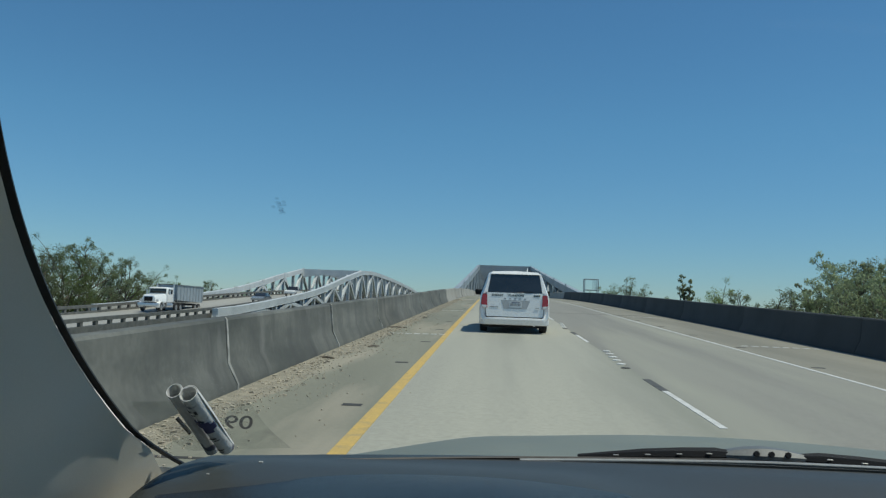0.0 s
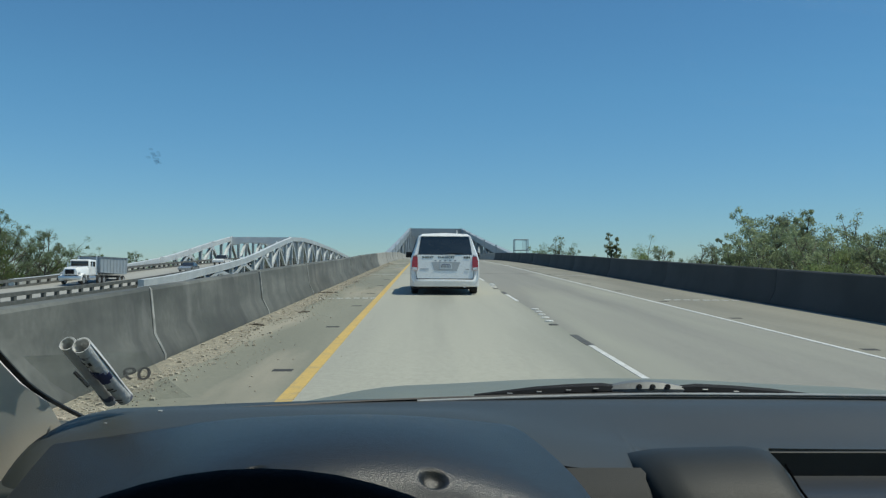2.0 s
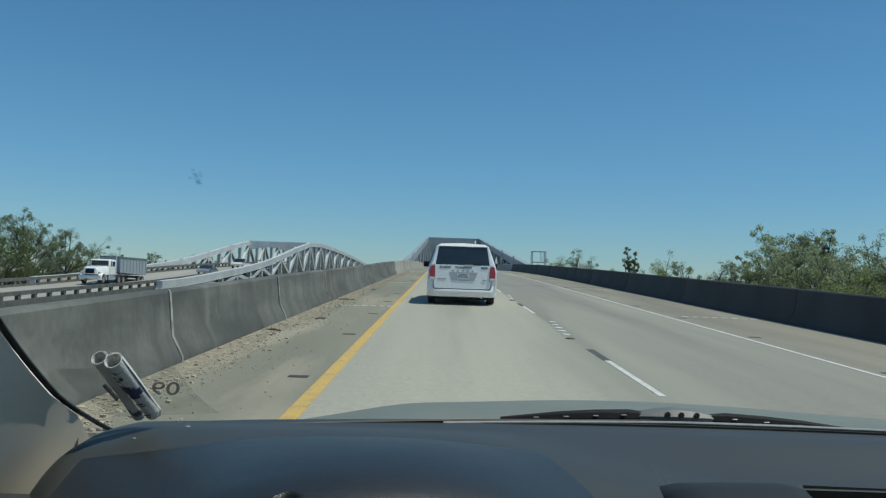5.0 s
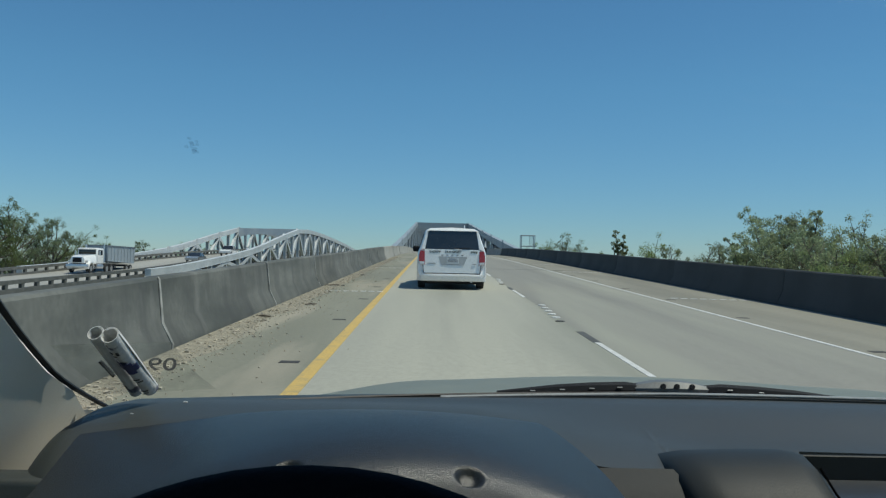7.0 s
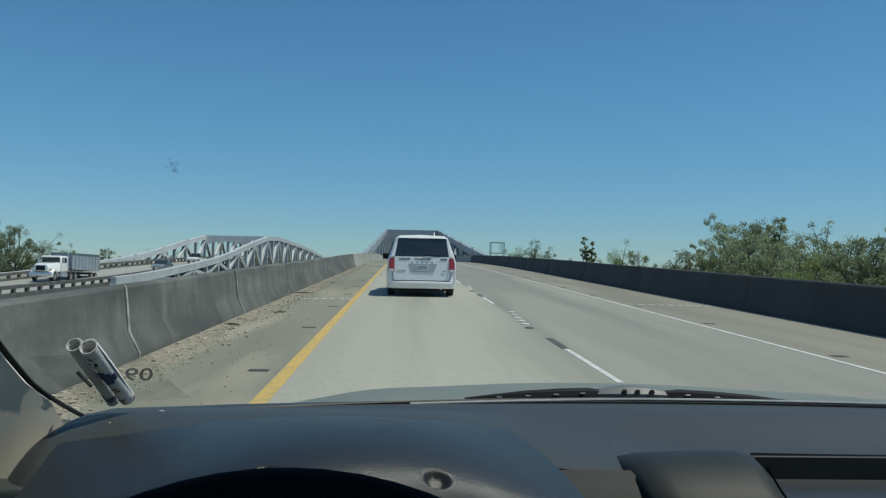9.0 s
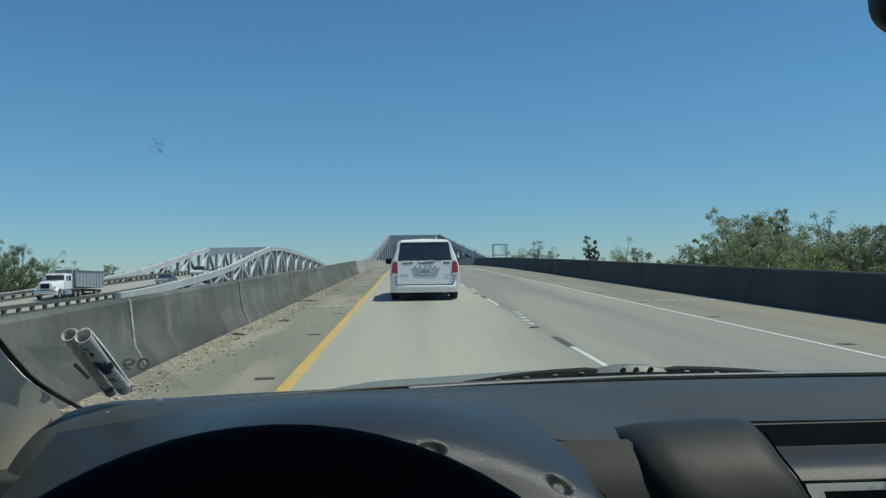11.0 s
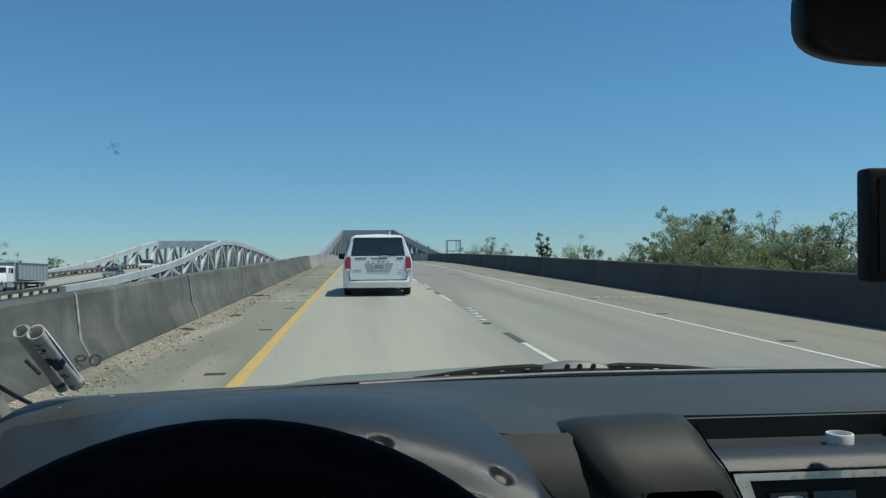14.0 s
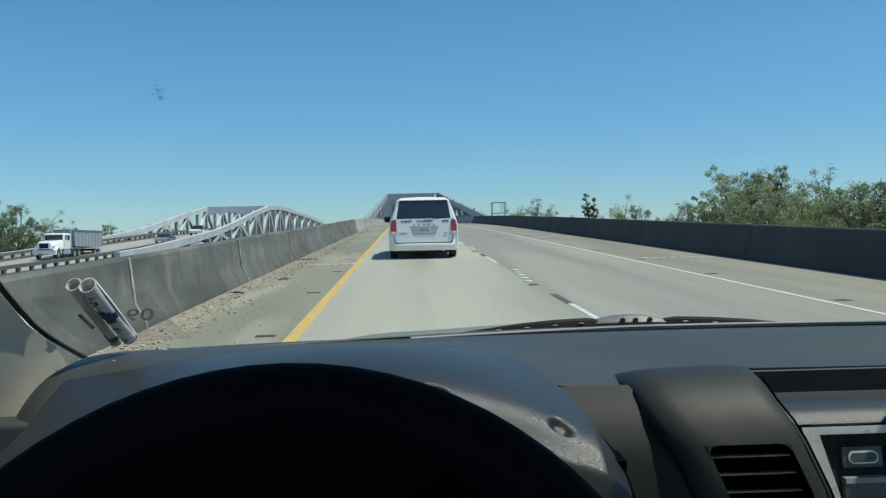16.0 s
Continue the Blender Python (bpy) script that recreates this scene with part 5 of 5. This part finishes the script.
part("frame_rail", boxes((-0.45, 0.45, -10.2, 3.3, 0.75, 1.02)), M_DARK, truck)
part("cab", boxes((-1.08, 1.08, -1.2, 0.75, 1.0, 2.78), bevel=0.16, seg=3), M_VAN, truck, "tall white cab")
bm = bmesh.new()                              # bonnet that tapers to the grille
loft(bm, [[(-w, y, 1.05), (w, y, 1.05), (w, y, z - 0.25), (w - 0.16, y, z), (-w + 0.16, y, z), (-w, y, z - 0.25)]
          for y, w, z in ((0.7, 0.98, 2.02), (1.6, 0.90, 1.97), (2.9, 0.80, 1.86), (3.25, 0.76, 1.70))])
part("bonnet", bm, M_VAN, truck, angle=40)
part("grille", boxes((-0.55, 0.55, 3.22, 3.30, 1.08, 1.72), bevel=0.04, seg=2), M_CHROME, truck, "chrome grille")
part("grille_mesh", boxes((-0.47, 0.47, 3.29, 3.31, 1.15, 1.64)), M_DARK, truck)
part("bumper", boxes((-1.18, 1.18, 3.15, 3.42, 0.55, 0.95), bevel=0.06, seg=2), M_CHROME, truck, "chrome bumper")
part("windscreen", boxes((-0.95, 0.95, 0.70, 0.77, 2.05, 2.60), bevel=0.03, seg=2), M_VANGLASS, truck, "dark split windscreen")
part("sun_visor", boxes((-1.0, 1.0, 0.72, 0.98, 2.60, 2.72), bevel=0.04), M_VAN, truck)
for sd in (-1, 1):
    part("side_window", boxes((*sorted((sd * 1.06, sd * 1.10)), -0.75, 0.45, 2.0, 2.55), bevel=0.02), M_VANGLASS, truck)
    bm = bmesh.new()
    loft(bm, [[(sd * 0.72, 2.3 + 0.72 * math.cos(q), 0.52 + 0.72 * math.sin(q)), (sd * 1.18, 2.3 + 0.72 * math.cos(q), 0.52 + 0.72 * math.sin(q)),
               (sd * 1.18, 2.3 + 0.62 * math.cos(q), 0.52 + 0.62 * math.sin(q)), (sd * 0.72, 2.3 + 0.62 * math.cos(q), 0.52 + 0.62 * math.sin(q))]
              for q in np.linspace(-0.1, math.pi, 10)])
    part("fender", bm, M_VAN, truck)
    part("headlight", boxes((*sorted((sd * 0.78, sd * 1.08)), 2.98, 3.12, 1.10, 1.38), bevel=0.04, seg=2), M_LENS, truck)
    bm = bmesh.new()
    tube(bm, [(sd * 1.0, -1.35, 1.1), (sd * 1.0, -1.35, 3.25)], 0.08, 10)
    part("exhaust_stack", bm, M_CHROME, truck)
    part("wing_mirror", boxes((*sorted((sd * 1.28, sd * 1.42)), 0.62, 0.70, 1.95, 2.45), bevel=0.02), M_CHROME, truck)
    part("fuel_tank", boxes((*sorted((sd * 0.72, sd * 1.12)), -1.1, 0.5, 0.5, 0.98), bevel=0.12, seg=2), M_CHROME, truck)
bm = bmesh.new()
loft(bm, [[(sd * 1.2, -10.2, 1.15), (sd * 1.2, -1.9, 1.35), (sd * 1.2, -1.7, 3.1), (sd * 1.2, -10.5, 3.1)] for sd in (-1, 1)])
tipper = part("tipper_body", bm, M_STEEL, truck, "dusty grey tipper body")
for sd in (-1, 1):
    part("top_rail", boxes((*sorted((sd * 1.16, sd * 1.27)), -10.55, -1.66, 3.04, 3.16)), M_RIM, tipper)
    for k in range(9):
        part("side_rib", boxes((*sorted((sd * 1.2, sd * 1.26)), -9.95 + k, -9.87 + k, 1.25, 3.04)), M_STEEL, tipper)
part("tarp", boxes((-1.15, 1.15, -10.4, -1.75, 3.1, 3.18), bevel=0.03), M_TAR, tipper, "dark rolled tarpaulin")
for yy in (2.3, -2.0, -3.3, -8.1, -9.4):
    for sd in (-1, 1):
        road_wheel(truck, sd * 1.0, yy, 0.5, 0.25)

# ---- trees ----
def leaf_cloud(rows, r, n, centre, rad, size):
    for _ in range(n):
        d = Vector((r.gauss(0, 1), r.gauss(0, 1), r.gauss(0, 0.8)))
        d = d.normalized() * rad * r.random() ** 0.45
        p = centre + d
        a = Vector((r.gauss(0, 1), r.gauss(0, 1), r.gauss(0, 1))).normalized() * size * r.uniform(0.5, 1.2)
        b = a.cross(Vector((r.gauss(0, 1), r.gauss(0, 1), r.gauss(0, 1)))).normalized() * a.length * 0.7
        rows.append((p - a, p - b * 0.8, p + a, p + b))


def make_tree(seed, height, spread, clumps, density, bare, leaf, label):
    r = random.Random(seed)
    tree = thing("tree", label, "tree", group="trees by the bridge")
    tb = bmesh.new()
    lean = Vector((r.uniform(-0.05, 0.05), r.uniform(-0.05, 0.05), 1))
    top = height * 0.72
    stem = [lean * (top * t) + Vector((r.uniform(-0.2, 0.2), r.uniform(-0.2, 0.2), 0)) * (t * height * 0.06) for t in (0, 0.2, 0.4, 0.6, 0.8, 1.0)]
    base = height * 0.020
    tube(tb, stem, [base * 1.25, base, base * 0.85, base * 0.65, base * 0.42, base * 0.2], 9)
    quads = []
    for i in range(clumps):
        t = r.uniform(0.42, 1.0)
        k = min(4, int(t * 5))
        p0 = stem[k] + (stem[k + 1] - stem[k]) * (t * 5 - k)
        a = i * 2.4 + r.uniform(-0.5, 0.5)
        reach = spread * (1.05 - 0.55 * t) * r.uniform(0.55, 1.15)
        rise = height * (0.10 + 0.18 * r.random())
        p2 = p0 + Vector((math.cos(a) * reach, math.sin(a) * reach, rise))
        p1 = p0 + (p2 - p0) * 0.5 + Vector((r.uniform(-0.3, 0.3), r.uniform(-0.3, 0.3), -0.12 * rise))
        tube(tb, [p0, p1, p2], [base * 0.42 * (1.2 - t * 0.6), base * 0.25, base * 0.09], 6)
        for _ in range(5):
            q = p1.lerp(p2, r.uniform(0.2, 1.0))
            e = q + Vector((r.uniform(-1, 1), r.uniform(-1, 1), r.uniform(0.1, 1.1))) * spread * 0.28
            tube(tb, [q, e], [base * 0.13, base * 0.04], 5)
            if r.random() > bare:
                leaf_cloud(quads, r, int(density * 1.7 * r.uniform(0.6, 1.3)), e, spread * r.uniform(0.07, 0.14), height * 0.0056)
        if r.random() > bare:
            leaf_cloud(quads, r, int(density * 1.8 * r.uniform(0.8, 1.5)), p2, spread * r.uniform(0.10, 0.19), height * 0.0056)
    part("trunk", tb, M_BARK, tree, "", angle=60)
    if quads:
        me = bpy.data.meshes.new("crown")
        me.from_pydata([tuple(v) for q in quads for v in q], [], [(4 * i, 4 * i + 1, 4 * i + 2, 4 * i + 3) for i in range(len(quads))])
        me.materials.append(leaf)
        c = new("crown", me)
        c.parent = tree
    return tree


GREEN = "tall green deciduous tree with an open crown"
KINDS = [make_tree(11, 21, 6.4, 22, 66, 0.16, M_LEAF, GREEN), make_tree(12, 20, 5.0, 19, 60, 0.10, M_LEAF2, GREEN),
         make_tree(13, 18, 5.6, 20, 60, 0.20, M_LEAF, GREEN), make_tree(14, 20, 5.6, 16, 36, 0.50, M_LEAF2, "half-bare spindly tree with sparse olive leaves"),
         make_tree(15, 16, 6.2, 24, 80, 0.03, M_FRESH, "low spreading tree in fresh yellow-green leaf"), make_tree(16, 19, 2.4, 18, 50, 0.05, M_LEAF2, "narrow tree grown over with dull green vines")]
GZ = -13.5


def plant(kind, side, d, rise, turn, first=False):
    """A tree d metres ahead; side and rise: where it stands beside the lane and how high its top reaches, as slopes in parts of 1450."""
    x = side / 1450 * d
    top = 1.4 + rise / 1450 * d + GRADE * d
    src = KINDS[kind]
    tall = (21, 20, 18, 20, 16, 19)[kind] * 0.97
    k = (top - GZ) / tall
    m = pose(x, d, GZ, 0, 0, turn) @ Matrix.Diagonal((k * 0.95, k * 0.95, k, 1))
    if first:
        src.matrix_basis = m
        return src
    c = copy_thing(src, m)
    c.matrix_basis = m
    return c


RIGHT_TREES = [(3, 480, 150, -2), (1, 525, 140, 4), (5, 548, 120, 22), (0, 612, 108, 26), (2, 655, 108, 12), (0, 705, 98, 30),
               (4, 748, 92, 8), (1, 790, 96, 34), (0, 838, 84, 40), (3, 880, 84, 48), (2, 930, 78, 34), (0, 990, 76, 52), (4, 1060, 70, 20)]
TALL_TREES = [(0, 596, 112, 64), (1, 640, 118, 58), (5, 668, 118, 72), (0, 690, 122, 54), (3, 762, 114, 52), (3, 232, 190, 10), (2, 278, 182, 2), (5, 335, 170, 30), (4, 385, 165, -4), (1, 436, 150, -2), (4, 192, 215, -2)]
LOW_TREES = [(4 if i % 3 else 2, 505 + 38 * i, 152 - 3.2 * i, -16 + 2 * i - 5 * (i % 2)) for i in range(10)]
LEFT_TREES = [(4, -640, 205, -6), (1, -668, 190, 22), (2, -700, 185, 10), (0, -735, 178, 48), (4, -780, 170, 36), (1, -830, 160, 30), (3, -608, 215, -20), (4, -575, 240, -22), (2, -540, 260, -24),
              (1, -505, 270, -14), (4, -470, 280, -26), (2, -438, 300, -20), (3, -405, 310, -12), (4, -370, 320, -28)]
used = set()
for i, (k, px, d, tp) in enumerate(RIGHT_TREES + TALL_TREES + LOW_TREES + LEFT_TREES):
    plant(k, px, d, tp, 37 * i, k not in used)
    used.add(k)

# far woods along the horizon
r = random.Random(9)
quads = []
for i in range(520):
    a = r.uniform(-1.0, 1.0)
    d = r.uniform(520, 950)
    c = Vector((math.sin(a) * d, math.cos(a) * d, GZ + r.uniform(4, 12)))
    for _ in range(14):
        p = c + Vector((r.gauss(0, 7), r.gauss(0, 7), r.gauss(0, 3.2)))
        u = Vector((r.gauss(0, 1), r.gauss(0, 1), r.gauss(0, 1))).normalized() * r.uniform(1.2, 2.6)
        v = u.cross(Vector((r.gauss(0, 1), r.gauss(0, 1), r.gauss(0, 1)))).normalized() * u.length
        quads.append((p - u, p - v, p + u, p + v))
me = bpy.data.meshes.new("far_woods")
me.from_pydata([tuple(v) for q in quads for v in q], [], [(4 * i, 4 * i + 1, 4 * i + 2, 4 * i + 3) for i in range(len(quads))])
me.materials.append(M_FAR)
tagged(new("far_woods", me), "hazy green woods along the horizon", "woods", kind="stuff")

# a drift of tan dirt, gravel and litter along the foot of the barrier
def drift(y):
    return 0.30 + 0.34 * max(0.0, 0.45 + noise.noise((y * 0.33, 0, 3))) + 0.10 * noise.noise((y * 2.3, 5, 0))


bm = bmesh.new()
ys = sub(4.0, 70.0, 0.12)
rows = [[bm.verts.new((X_LEFT - 0.02 + max(0.06, drift(y)) * k, y, road_z(y) + (0.012, 0.009, 0.0012)[i])) for i, k in enumerate((0.0, 0.45, 1.0))] for y in ys]
for ra, rb in zip(rows, rows[1:]):
    for i in range(2):
        bm.faces.new((ra[i], ra[i + 1], rb[i + 1], rb[i]))
solo("dirt_drift", bm, M_DIRT, "thin drift of tan dirt along the foot of the barrier", "dirt", kind="stuff")
r = random.Random(5)
verts, faces = [], []
for i in range(11000):
    y = 4.5 + 62 * r.random() ** 1.4
    x = X_LEFT + 0.02 + abs(r.gauss(0, 0.55)) * max(0.08, drift(y)) * (1.0 if r.random() < 0.85 else 2.2)
    s = r.uniform(0.003, 0.011) if r.random() < 0.93 else r.uniform(0.012, 0.028)
    b = len(verts)
    z = road_z(y) + 0.006
    verts += [(x + s * r.uniform(0.6, 1.3) * a, y + s * r.uniform(0.6, 1.3) * bb, z + (s * r.uniform(0.4, 0.9) if c else -0.008)) for c in (0, 1) for a, bb in ((-1, -1), (1, -1), (1, 1), (-1, 1))]
    faces += [(b + 4, b + 5, b + 6, b + 7)] + [(b + q, b + (q + 1) % 4, b + 4 + (q + 1) % 4, b + 4 + q) for q in range(4)]
me = bpy.data.meshes.new("gravel")
me.from_pydata(verts, [], faces)
me.materials.append(M_GRAVEL)
tagged(new("gravel", me), "loose tan gravel along the foot of the barrier", "gravel", kind="stuff")
for i, (x, y, l, a) in enumerate(((-2.9, 14.2, 0.35, -30), (-2.5, 17.0, 0.4, 65), (-2.85, 24, 0.6, 10), (-2.6, 31, 0.5, 80))):
    bm = bmesh.new()
    tube(bm, [(-l / 2, 0, 0.015), (0, 0.02, 0.03), (l / 2, -0.01, 0.015)], [0.012, 0.02, 0.01], 6)
    solo("stick", bm, M_BARK, "broken dark stick lying on the shoulder", "stick", pose(x, y, road_z(y), 0, 0, a), "litter on the shoulder")
